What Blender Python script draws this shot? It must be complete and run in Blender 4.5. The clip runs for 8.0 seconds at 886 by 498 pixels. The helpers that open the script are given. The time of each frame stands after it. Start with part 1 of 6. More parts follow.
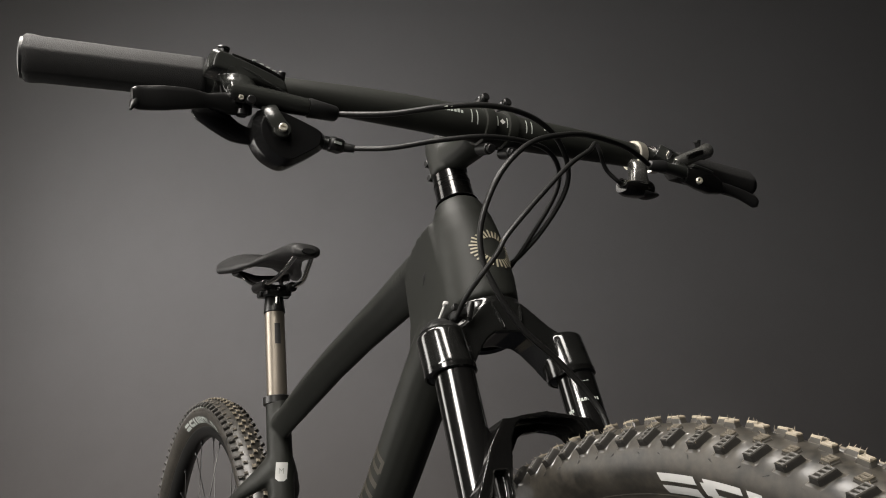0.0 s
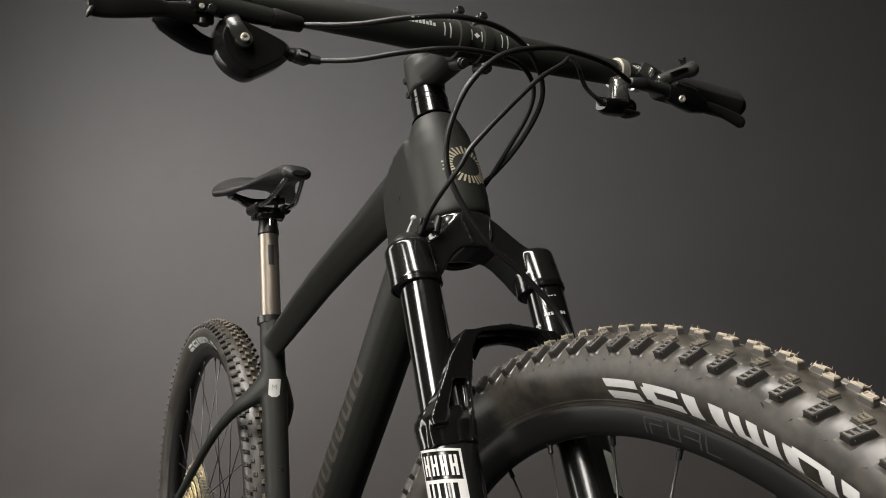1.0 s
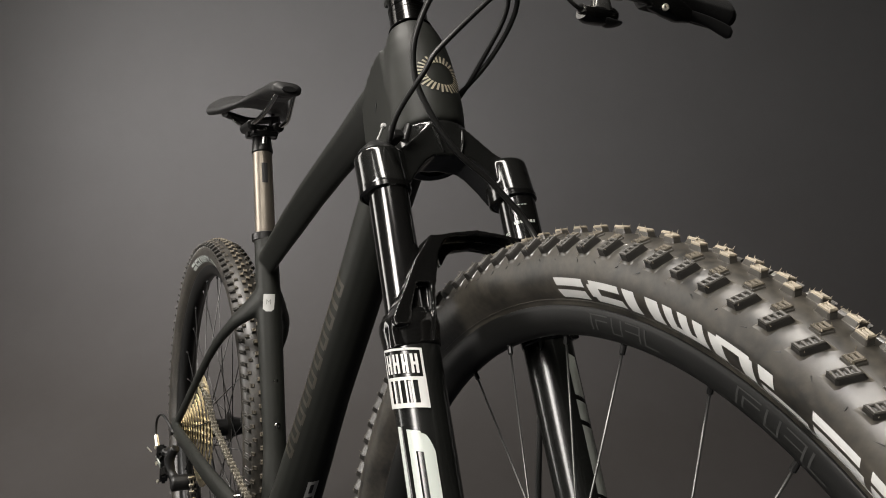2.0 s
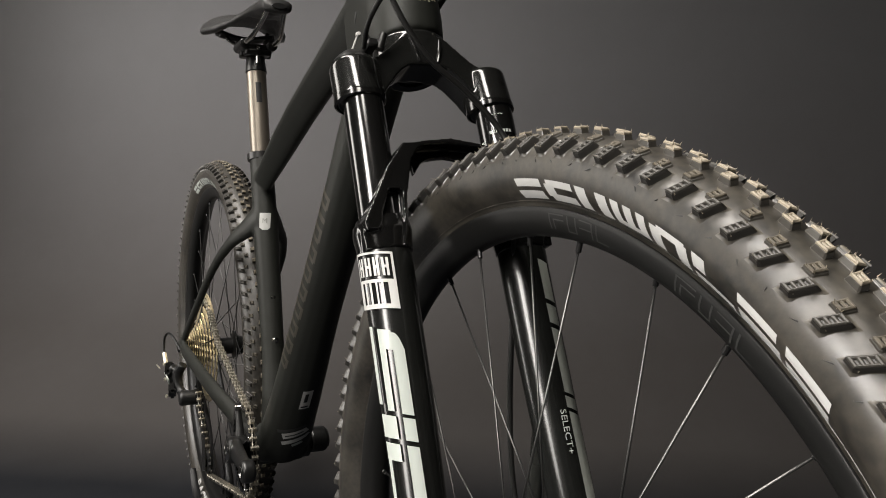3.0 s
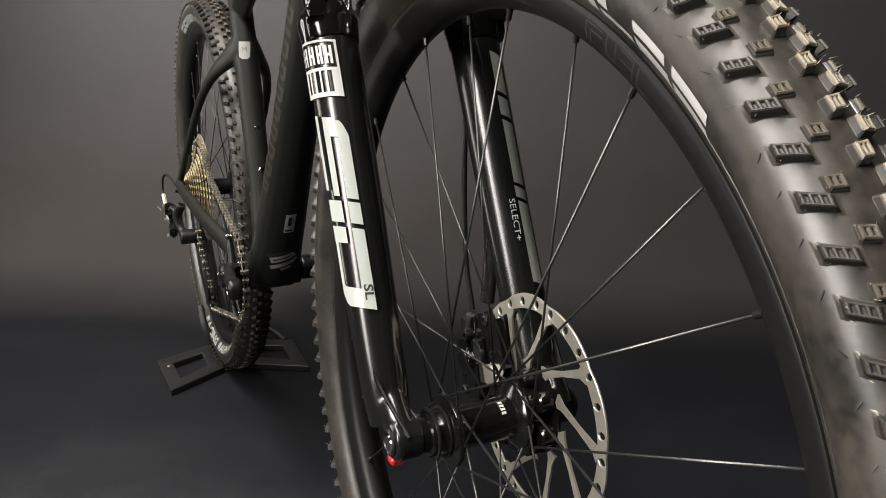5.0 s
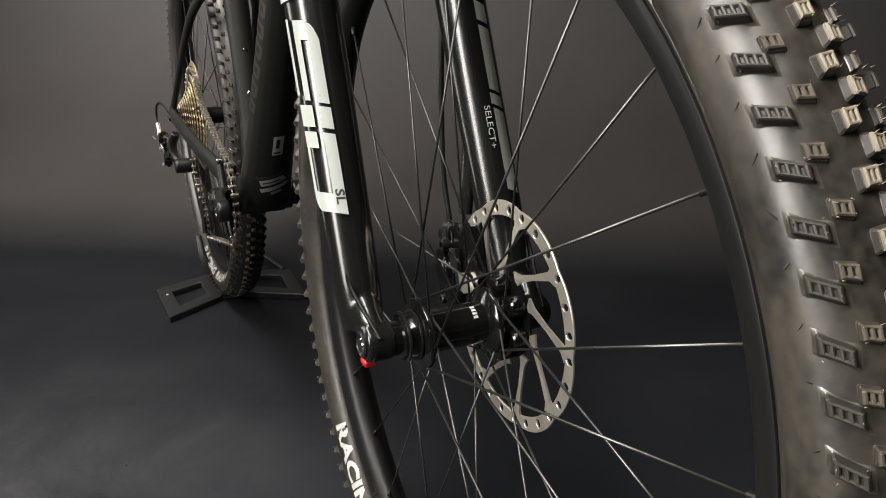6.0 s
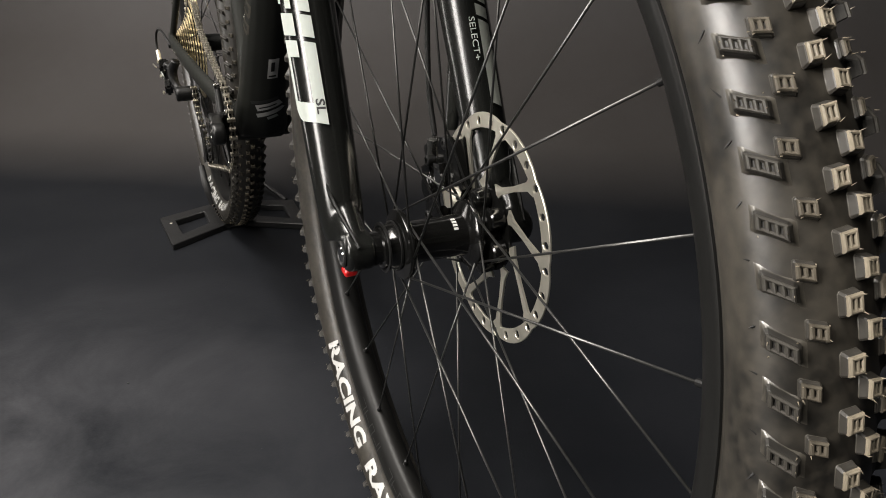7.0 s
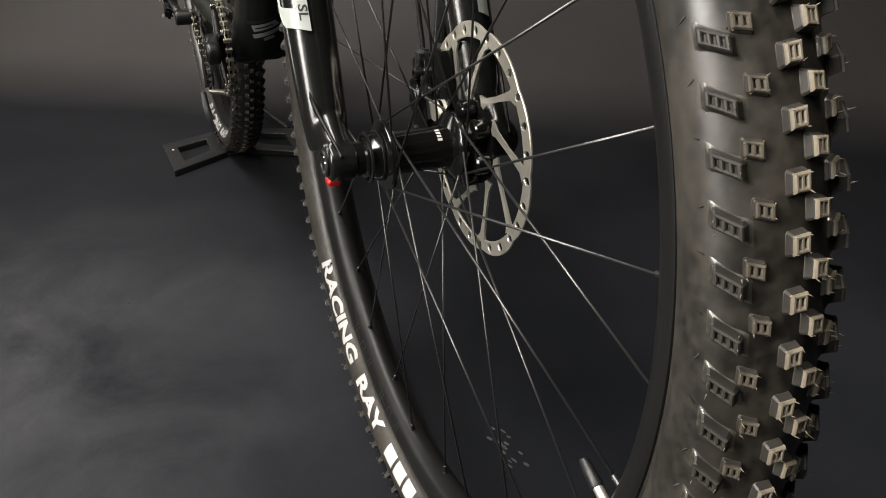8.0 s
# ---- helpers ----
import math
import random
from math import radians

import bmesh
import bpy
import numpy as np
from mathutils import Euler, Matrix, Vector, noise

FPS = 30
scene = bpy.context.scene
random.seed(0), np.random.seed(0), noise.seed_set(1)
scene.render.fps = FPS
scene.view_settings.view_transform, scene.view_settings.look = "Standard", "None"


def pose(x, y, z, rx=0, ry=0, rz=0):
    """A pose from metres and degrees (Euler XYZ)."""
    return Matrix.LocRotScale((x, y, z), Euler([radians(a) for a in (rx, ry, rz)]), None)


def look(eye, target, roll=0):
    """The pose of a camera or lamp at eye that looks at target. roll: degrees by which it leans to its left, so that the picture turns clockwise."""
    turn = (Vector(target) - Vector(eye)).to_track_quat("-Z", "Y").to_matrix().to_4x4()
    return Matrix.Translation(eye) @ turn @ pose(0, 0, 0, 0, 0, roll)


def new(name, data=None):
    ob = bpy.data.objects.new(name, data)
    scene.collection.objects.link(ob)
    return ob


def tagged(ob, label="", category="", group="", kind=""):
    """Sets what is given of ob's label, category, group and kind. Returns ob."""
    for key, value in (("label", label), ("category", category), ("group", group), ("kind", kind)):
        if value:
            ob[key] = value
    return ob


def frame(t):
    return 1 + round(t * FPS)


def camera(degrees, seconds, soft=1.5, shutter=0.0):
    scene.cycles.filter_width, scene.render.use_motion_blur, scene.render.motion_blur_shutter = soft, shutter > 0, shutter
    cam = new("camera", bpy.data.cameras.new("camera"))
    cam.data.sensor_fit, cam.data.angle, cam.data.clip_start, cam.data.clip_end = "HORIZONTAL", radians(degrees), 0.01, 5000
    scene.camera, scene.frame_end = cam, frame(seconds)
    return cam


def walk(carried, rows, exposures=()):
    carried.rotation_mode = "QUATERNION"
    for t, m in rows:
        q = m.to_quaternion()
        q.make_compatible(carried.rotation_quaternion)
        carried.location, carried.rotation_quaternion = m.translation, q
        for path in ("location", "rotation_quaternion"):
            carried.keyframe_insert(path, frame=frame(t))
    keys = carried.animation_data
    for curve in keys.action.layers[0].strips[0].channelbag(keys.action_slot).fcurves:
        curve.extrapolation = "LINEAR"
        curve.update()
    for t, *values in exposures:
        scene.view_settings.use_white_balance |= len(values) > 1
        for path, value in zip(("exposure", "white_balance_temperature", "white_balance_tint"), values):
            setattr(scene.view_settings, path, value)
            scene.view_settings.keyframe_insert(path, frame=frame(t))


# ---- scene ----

# ---------------------------------------------------------------- camera
cam = camera(59.4, 8.0, soft=1.0)
ROWS = [
    (0.0, 1.4534, -0.3949, 0.7445, 58.995, 10.494, 0.625),
    (0.5, 1.4652, -0.3763, 0.7375, 59.731, 8.087, 0.973),
    (1.0, 1.4763, -0.3580, 0.7287, 60.403, 5.603, 1.233),
    (1.5, 1.4885, -0.3402, 0.7191, 61.062, 3.010, 1.409),
    (3.0, 1.5299, -0.2990, 0.6920, 62.805, -4.619, 1.279),
    (3.5, 1.5413, -0.2886, 0.6797, 63.225, -7.209, 1.013),
    (4.0, 1.5507, -0.2750, 0.6641, 63.690, -9.790, 0.824),
    (4.5, 1.5595, -0.2640, 0.6497, 64.042, -12.200, 0.402),
    (6.0, 1.5864, -0.2327, 0.6098, 65.031, -18.689, -0.236),
    (6.5, 1.5966, -0.2237, 0.6001, 65.491, -20.882, -0.332),
    (7.0, 1.6061, -0.2159, 0.5904, 66.057, -22.989, -0.171),
    (7.5, 1.6158, -0.2095, 0.5827, 66.537, -25.232, -0.118),
    (8.0, 1.6242, -0.2010, 0.5718, 66.997, -27.397, 0.082),
]


def aim(x, y, z, yaw, pitch, roll):
    return pose(x, y, z, 0, 0, yaw) @ pose(0, 0, 0, 90 + pitch) @ pose(0, 0, 0, 0, 0, roll)


walk(cam, [(r[0], aim(*r[1:])) for r in ROWS])

# ---------------------------------------------------------------- light
FLOOR = 0.0085
world = bpy.data.worlds.new("world")
scene.world = world
world.use_nodes = True
world.node_tree.nodes["Background"].inputs[0].default_value = (0.9, 0.95, 1.0, 1)
world.node_tree.nodes["Background"].inputs[1].default_value = 0.003
scene.view_settings.exposure = 0.0

# ceiling panels: place, width, length, watts, colour, spread in degrees
LAMPS = [
    ((0.95, -0.75, 2.45), 2.6, 0.45, 44.0, (1.0, 0.945, 0.88), 120),
]
# studio softboxes on the drive side: place, target, width, height, watts, colour, spread in degrees
SOFTBOXES = [
    ((1.56, -1.60, 1.22), (1.46, 0.0, 0.36), 0.42, 1.60, 10.5, (1.0, 0.95, 0.90), 66),
    # narrow helper strip, added only to draw the bright stripe on the stanchions
    ((0.26, -0.79, 0.80), (0.80, -0.02, 0.72), 0.12, 1.15, 0.75, (1.0, 0.965, 0.935), 120),
    ((-0.42, -1.48, 1.28), (-0.88, 0.74, 0.90), 0.85, 1.30, 15.5, (1.0, 0.965, 0.945), 82),
]

# ---------------------------------------------------------------- materials


def mat(name, colour, rough=0.5, metal=0.0, vary=0.15, scale=40.0, bump=0.0, bscale=400.0, coat=0.0, spec=0.5,
        rvary=0.1, second=None):
    """Principled surface with two scales of colour noise, roughness noise and a fine relief."""
    m = bpy.data.materials.new(name)
    m.use_nodes = True
    nt = m.node_tree
    b = nt.nodes["Principled BSDF"]
    tc = nt.nodes.new("ShaderNodeTexCoord")
    n1 = nt.nodes.new("ShaderNodeTexNoise")
    n1.inputs["Scale"].default_value = scale
    n1.inputs["Detail"].default_value = 6
    nt.links.new(tc.outputs["Object"], n1.inputs["Vector"])
    n2 = nt.nodes.new("ShaderNodeTexNoise")
    n2.inputs["Scale"].default_value = scale * 0.13
    n2.inputs["Detail"].default_value = 4
    nt.links.new(tc.outputs["Object"], n2.inputs["Vector"])
    add = nt.nodes.new("ShaderNodeMath")
    add.operation = "MULTIPLY_ADD"
    nt.links.new(n1.outputs["Fac"], add.inputs[0])
    add.inputs[1].default_value = 0.5
    half = nt.nodes.new("ShaderNodeMath")
    half.operation = "MULTIPLY"
    half.inputs[1].default_value = 0.5
    nt.links.new(n2.outputs["Fac"], half.inputs[0])
    nt.links.new(half.outputs[0], add.inputs[2])
    ramp = nt.nodes.new("ShaderNodeValToRGB")
    lo = [max(0, c * (1 - vary)) for c in colour]
    hi = [c * (1 + vary) for c in (second or colour)]
    ramp.color_ramp.elements[0].position, ramp.color_ramp.elements[1].position = 0.32, 0.68
    ramp.color_ramp.elements[0].color = (*lo, 1)
    ramp.color_ramp.elements[1].color = (*hi, 1)
    nt.links.new(add.outputs[0], ramp.inputs[0])
    nt.links.new(ramp.outputs[0], b.inputs["Base Color"])
    rr = nt.nodes.new("ShaderNodeMapRange")
    rr.inputs[3].default_value, rr.inputs[4].default_value = rough * (1 - rvary), min(1, rough * (1 + rvary))
    nt.links.new(n2.outputs["Fac"], rr.inputs[0])
    nt.links.new(rr.outputs[0], b.inputs["Roughness"])
    b.inputs["Metallic"].default_value = metal
    b.inputs["Coat Weight"].default_value = coat
    b.inputs["Coat Roughness"].default_value = 0.05
    b.inputs["Specular IOR Level"].default_value = spec
    if bump:
        n3 = nt.nodes.new("ShaderNodeTexNoise")
        n3.inputs["Scale"].default_value = bscale
        nt.links.new(tc.outputs["Object"], n3.inputs["Vector"])
        bp = nt.nodes.new("ShaderNodeBump")
        bp.inputs["Strength"].default_value = bump
        bp.inputs["Distance"].default_value = 0.001
        nt.links.new(n3.outputs["Fac"], bp.inputs["Height"])
        nt.links.new(bp.outputs[0], b.inputs["Normal"])
    return m


SATIN = mat("satin_carbon_paint", (0.0180, 0.0190, 0.0162), 0.50, spec=0.3, bump=0.05, bscale=900)
GLOSS = mat("gloss_black_paint", (0.0042, 0.0042, 0.0040), 0.15, coat=0.35, rvary=0.25)
GLOSSGREY = mat("gloss_graphite_paint", (0.02, 0.021, 0.019), 0.27, coat=0.15, rvary=0.3)
CROWNP = mat("gloss_black_crown_paint", (0.009, 0.0092, 0.0086), 0.14, coat=0.3, rvary=0.25, spec=0.7)
LEGPAINT = mat("gloss_graphite_leg_paint", (0.0075, 0.0079, 0.0072), 0.23, coat=0.2, rvary=0.3)
STANCH = mat("black_hard_anodised", (0.005, 0.005, 0.0048), 0.14, coat=0.35, rvary=0.2, spec=0.7)
ALLOY = mat("black_anodised_alloy", (0.0080, 0.0080, 0.0078), 0.34, bump=0.04)
PLASTIC = mat("black_moulded_plastic", (0.0095, 0.0095, 0.0095), 0.42, bump=0.12, bscale=700)
FOAM = mat("black_foam_grip", (0.0120, 0.0118, 0.0114), 0.75, bump=0.35, bscale=1500, vary=0.25, scale=200)
RUBBER = mat("black_tyre_rubber", (0.0100, 0.0095, 0.0082), 0.43, bump=0.10, bscale=260, vary=0.4, scale=210, rvary=0.3, spec=0.8,
             second=(0.036, 0.0315, 0.0245))
SIDEKNOB = mat("black_tread_rubber", (0.024, 0.0225, 0.020), 0.42, bump=0.05, bscale=900, vary=0.3, scale=90)
# tan dust on the centre blocks, with the overhead light put into the colour
KNOB = mat("dusty_lit_tread_rubber", (0.095, 0.083, 0.063), 0.5, bump=0.05, bscale=900, vary=0.35, scale=90, spec=0.4,
           second=(0.30, 0.258, 0.190))
# side and middle tops: paler than their flanks, top light put into the colour
SIDETOP = mat("lit_side_tread_rubber", (0.024, 0.022, 0.018), 0.5, bump=0.05, bscale=900, vary=0.35, scale=90, second=(0.048, 0.044, 0.037))
KNOBMID = mat("mid_lit_tread_rubber", (0.042, 0.0370, 0.0285), 0.5, bump=0.05, bscale=900, vary=0.35, scale=90, spec=0.4, second=(0.115, 0.099, 0.074))
# block feet: glare round the blocks put into a paler, glossier rubber
FOOT = mat("halo_tyre_rubber", (0.016, 0.0150, 0.0130), 0.32, bump=0.05, bscale=260, vary=0.4, scale=260, rvary=0.3, spec=1.0, second=(0.075, 0.068, 0.055))
# darker copy for flanks and slot floors, their shade put into the colour
FLANK = mat("tread_flank_rubber", (0.034, 0.031, 0.026), 0.42, bump=0.05, bscale=900, vary=0.3, scale=90)
HOSE = mat("black_hose", (0.0090, 0.0090, 0.0086), 0.40, bump=0.03, spec=0.45)
LEATHER = mat("black_saddle_cover", (0.013, 0.0128, 0.0125), 0.5, bump=0.2, bscale=1200)
BRONZE = mat("dropper_shaft_grey", (0.27, 0.238, 0.198), 0.36, metal=0.75, vary=0.06)
STEEL = mat("brushed_steel", (0.72, 0.685, 0.585), 0.38, metal=0.86, bump=0.05, bscale=1500, vary=0.1, scale=120, rvary=0.25)
BARREL = mat("glossy_grey_metal", (0.24, 0.24, 0.225), 0.26, metal=0.85, vary=0.1)
POD = mat("smooth_black_plastic", (0.0075, 0.0075, 0.0075), 0.27, bump=0.03, vary=0.2)
CHROME = mat("polished_steel", (0.62, 0.61, 0.59), 0.14, metal=1.0, vary=0.05)
SPOKE = mat("dark_steel_spoke", (0.095, 0.095, 0.092), 0.33, metal=0.85, vary=0.1)
GOLD = mat("golden_cassette_steel", (0.70, 0.60, 0.40), 0.40, metal=0.9, vary=0.2, scale=300)
CHAINM = mat("nickel_chain", (0.42, 0.39, 0.33), 0.36, metal=1.0, vary=0.2, scale=500)
WHITE = mat("white_print", (0.50, 0.50, 0.485), 0.45, vary=0.10, scale=60)
SILVER = mat("pale_grey_decal", (0.40, 0.43, 0.40), 0.35, vary=0.04)
GREYD = mat("grey_decal", (0.25, 0.262, 0.235), 0.3, vary=0.06)
TAN = mat("bronze_decal", (0.048, 0.0425, 0.032), 0.42, vary=0.08)
TANLITE = mat("light_bronze_decal", (0.36, 0.325, 0.24), 0.42, vary=0.08)
FAINT = mat("faint_charcoal_decal", (0.030, 0.030, 0.029), 0.34, vary=0.08)
RIMM = mat("black_rim_anodised", (0.0070, 0.0070, 0.0066), 0.40, bump=0.03, spec=0.3)
RED = mat("red_plastic", (0.55, 0.012, 0.012), 0.35, vary=0.06)
STANDM = mat("black_powder_coat", (0.014, 0.014, 0.0145), 0.5, bump=0.25, bscale=900)
DUST = mat("pale_dust", (0.075, 0.075, 0.075), 0.8, vary=0.3, scale=300)
INK = mat("black_ink", (0.012, 0.012, 0.012), 0.5, vary=0.05)
CEIL = mat("ceiling_paint", (0.05, 0.05, 0.049), 0.8, vary=0.03, scale=6)
ROOM = mat("shop_wall_paint", (0.022, 0.022, 0.022), 0.8, vary=0.06, scale=6)
GLOW = bpy.data.materials.new("lamp_diffuser")
GLOW.use_nodes = True
GLOW.node_tree.nodes["Principled BSDF"].inputs["Base Color"].default_value = (0.8, 0.8, 0.8, 1)
GLOW.node_tree.nodes["Principled BSDF"].inputs["Emission Color"].default_value = (1, 0.94, 0.86, 1)
GLOW.node_tree.nodes["Principled BSDF"].inputs["Emission Strength"].default_value = 4.0


def backdrop_material():
    """Studio sheet, black at the floor end, scuffed and dusty; the wall's brightening upwards is put into the colour.
    """
    m = bpy.data.materials.new("light_graded_backdrop_sheet")
    m.use_nodes = True
    nt = m.node_tree
    b = nt.nodes["Principled BSDF"]
    at = nt.nodes.new("ShaderNodeAttribute")
    at.attribute_name = "run"
    tc = nt.nodes.new("ShaderNodeTexCoord")
    n = nt.nodes.new("ShaderNodeTexNoise")
    n.inputs["Scale"].default_value = 2.2
    n.inputs["Detail"].default_value = 12
    n.inputs["Roughness"].default_value = 0.72
    nt.links.new(tc.outputs["Object"], n.inputs["Vector"])
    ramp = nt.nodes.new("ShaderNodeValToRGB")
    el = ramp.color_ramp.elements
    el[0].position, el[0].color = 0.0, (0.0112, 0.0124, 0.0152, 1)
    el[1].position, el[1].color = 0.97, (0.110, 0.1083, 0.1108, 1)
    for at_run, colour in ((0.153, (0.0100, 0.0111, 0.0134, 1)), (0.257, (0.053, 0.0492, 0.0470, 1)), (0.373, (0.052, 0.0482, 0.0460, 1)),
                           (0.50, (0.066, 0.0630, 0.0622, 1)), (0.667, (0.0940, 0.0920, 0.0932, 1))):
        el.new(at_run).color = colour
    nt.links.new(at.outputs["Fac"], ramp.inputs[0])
    dust = nt.nodes.new("ShaderNodeValToRGB")
    dust.color_ramp.elements[0].position, dust.color_ramp.elements[0].color = 0.40, (0.0, 0.0, 0.0, 1)
    dust.color_ramp.elements[1].position, dust.color_ramp.elements[1].color = 0.70, (0.007, 0.007, 0.0075, 1)
    nt.links.new(n.outputs["Fac"], dust.inputs[0])
    mix = nt.nodes.new("ShaderNodeMix")
    mix.data_type, mix.blend_type = "RGBA", "ADD"
    mix.inputs[0].default_value = 1.0
    nt.links.new(ramp.outputs[0], mix.inputs[6])
    nt.links.new(dust.outputs[0], mix.inputs[7])
    # dusty smudges, with the brighter light on the near floor put into their colour
    dist = nt.nodes.new("ShaderNodeVectorMath")
    dist.operation = "DISTANCE"
    dist.inputs[1].default_value = (0.70, -0.50, 0.0)
    nt.links.new(tc.outputs["Object"], dist.inputs[0])
    near = nt.nodes.new("ShaderNodeMapRange")
    near.inputs[1].default_value, near.inputs[2].default_value = 0.60, 0.08
    nt.links.new(dist.outputs["Value"], near.inputs[0])
    wipe = nt.nodes.new("ShaderNodeTexNoise")
    wipe.inputs["Scale"].default_value = 4.6
    wipe.inputs["Detail"].default_value = 11
    wipe.inputs["Roughness"].default_value = 0.68
    wipe.inputs["Distortion"].default_value = 0.5
    nt.links.new(tc.outputs["Object"], wipe.inputs["Vector"])
    spread = nt.nodes.new("ShaderNodeMapRange")
    spread.inputs[1].default_value, spread.inputs[2].default_value = 0.33, 0.70
    nt.links.new(wipe.outputs["Fac"], spread.inputs[0])
    both = nt.nodes.new("ShaderNodeMath")
    both.operation = "MULTIPLY"
    nt.links.new(near.outputs[0], both.inputs[0])
    nt.links.new(spread.outputs[0], both.inputs[1])
    patch = nt.nodes.new("ShaderNodeMix")
    patch.data_type, patch.blend_type = "RGBA", "ADD"
    nt.links.new(both.outputs[0], patch.inputs[0])
    nt.links.new(mix.outputs[2], patch.inputs[6])
    patch.inputs[7].default_value = (0.050, 0.050, 0.053, 1)
    nt.links.new(patch.outputs[2], b.inputs["Base Color"])
    b.inputs["Roughness"].default_value = 0.55
    b.inputs["Specular IOR Level"].default_value = 0.12
    f = nt.nodes.new("ShaderNodeTexNoise")
    f.inputs["Scale"].default_value = 260
    nt.links.new(tc.outputs["Object"], f.inputs["Vector"])
    bp = nt.nodes.new("ShaderNodeBump")
    bp.inputs["Strength"].default_value = 0.15
    bp.inputs["Distance"].default_value = 0.001
    nt.links.new(f.outputs["Fac"], bp.inputs["Height"])
    nt.links.new(bp.outputs[0], b.inputs["Normal"])
    return m


SHEET = backdrop_material()

# ---------------------------------------------------------------- mesh helpers
V = Vector


def part(name, bm, material, parent=None, label="", smooth=40):
    """One bmesh as one object, under a thing or a part."""
    me = bpy.data.meshes.new(name)
    if isinstance(bm, bmesh.types.BMesh):
        bmesh.ops.recalc_face_normals(bm, faces=bm.faces)
        bm.to_mesh(me)
        bm.free()
    else:
        me = bm
    me.materials.clear()
    me.materials.append(material)
    if smooth:
        me.polygons.foreach_set("use_smooth", [True] * len(me.polygons))
        me.set_sharp_from_angle(angle=radians(smooth))
    ob = new(name, me)
    if parent:
        ob.parent = parent
    if label:
        ob["label"] = label
    return ob


def spline(pts, n):
    """Smooth curve through the points, n samples."""
    pts = [V(p) for p in pts]
    if len(pts) == 2:
        return [pts[0].lerp(pts[1], i / (n - 1)) for i in range(n)]
    ext = [2 * pts[0] - pts[1], *pts, 2 * pts[-1] - pts[-2]]
    out = []
    for i in range(n):
        u = i / (n - 1) * (len(pts) - 1)
        k = min(int(u), len(pts) - 2)
        t = u - k
        a, b, c, d = ext[k], ext[k + 1], ext[k + 2], ext[k + 3]
        out.append(0.5 * (2 * b + (c - a) * t + (2 * a - 5 * b + 4 * c - d) * t * t + (3 * b - 3 * c + d - a) * t ** 3))
    return out


def values(vals, n):
    return [float(np.interp(i / (n - 1), np.linspace(0, 1, len(vals)), vals)) for i in range(n)]


def tube(bm, pts, ra, rb=None, n=24, seg=16, side=(0, 1, 0), power=2.0, cap=True):
    """Sweep an oval (half-width ra along side, rb across it) along a smooth path."""
    path = spline(pts, n)
    ra = values(ra if isinstance(ra, (list, tuple)) else [ra], n)
    rb = ra if rb is None else values(rb if isinstance(rb, (list, tuple)) else [rb], n)
    rings = []
    s = V(side)
    for i, p in enumerate(path):
        t = (path[min(i + 1, n - 1)] - path[max(i - 1, 0)]).normalized()
        u = (s - t * s.dot(t)).normalized()
        w = t.cross(u)
        ring = []
        for k in range(seg):
            a = 2 * math.pi * k / seg
            c, d = math.cos(a), math.sin(a)
            if power != 2.0:
                c = math.copysign(abs(c) ** (2 / power), c)
                d = math.copysign(abs(d) ** (2 / power), d)
            ring.append(bm.verts.new(p + u * (c * ra[i]) + w * (d * rb[i])))
        rings.append(ring)
        s = u
    for a, b in zip(rings, rings[1:]):
        for k in range(seg):
            bm.faces.new((a[k], a[(k + 1) % seg], b[(k + 1) % seg], b[k]))
    if cap:
        bm.faces.new(rings[0][::-1])
        bm.faces.new(rings[-1])
    return bm


def hose(pts, r, n=60, seg=10):
    return tube(bmesh.new(), pts, r, n=n, seg=seg, side=(0.3, 0.8, 0.5))


def lathe(bm, profile, centre, axis=(0, 1, 0), seg=64, close=False, cap=True):
    """Turn (radius, along) pairs round an axis through centre."""
    ax = V(axis).normalized()
    u = ax.orthogonal().normalized()
    w = ax.cross(u)
    c = V(centre)
    rings = []
    for k in range(seg):
        a = 2 * math.pi * k / seg
        d = u * math.cos(a) + w * math.sin(a)
        rings.append([bm.verts.new(c + d * r + ax * h) for r, h in profile])
    m = len(profile)
    for k in range(seg):
        p, q = rings[k], rings[(k + 1) % len(rings)]
        for i in range(m if close else m - 1):
            j = (i + 1) % m
            bm.faces.new((p[i], p[j], q[j], q[i]))
    if cap and not close:
        for i in (0, m - 1):
            if profile[i][0] > 1e-5:
                bm.faces.new([r[i] for r in rings])
    bmesh.ops.remove_doubles(bm, verts=bm.verts, dist=1e-6)
    return bm


def rod(bm, a, b, r, r2=None, seg=16, bevel=0.0):
    """Round bar from a to b with chamfered ends."""
    a, b = V(a), V(b)
    r2 = r if r2 is None else r2
    ln = (b - a).length
    e = bevel or min(r, r2) * 0.15
    return lathe(bm, [(r - e, 0), (r, e), (r2, ln - e), (r2 - e, ln)], a, b - a, seg)


def box(bm, size, m=None, bevel=0.0, taper=1.0, seg=1):
    """Bevelled box of that size about the origin of m; taper narrows its +z end."""
    t = bmesh.new()
    bmesh.ops.create_cube(t, size=1)
    for v in t.verts:
        k = taper if v.co.z > 0 else 1.0
        v.co = V((v.co.x * size[0] * k, v.co.y * size[1] * k, v.co.z * size[2]))
    if bevel:
        bmesh.ops.bevel(t, geom=t.edges, offset=bevel, segments=seg, affect="EDGES")
    if m is not None:
        t.transform(m)
    me = bpy.data.meshes.new("tmp")
    t.to_mesh(me)
    t.free()
    bm.from_mesh(me)
    bpy.data.meshes.remove(me)
    return bm


def basis(origin, x, z):
    """Matrix with that x axis and about that z axis."""
    x = V(x).normalized()
    z = V(z)
    z = (z - x * z.dot(x)).normalized()
    y = z.cross(x)
    return Matrix.Translation(V(origin)) @ Matrix((x, y, z)).transposed().to_4x4()


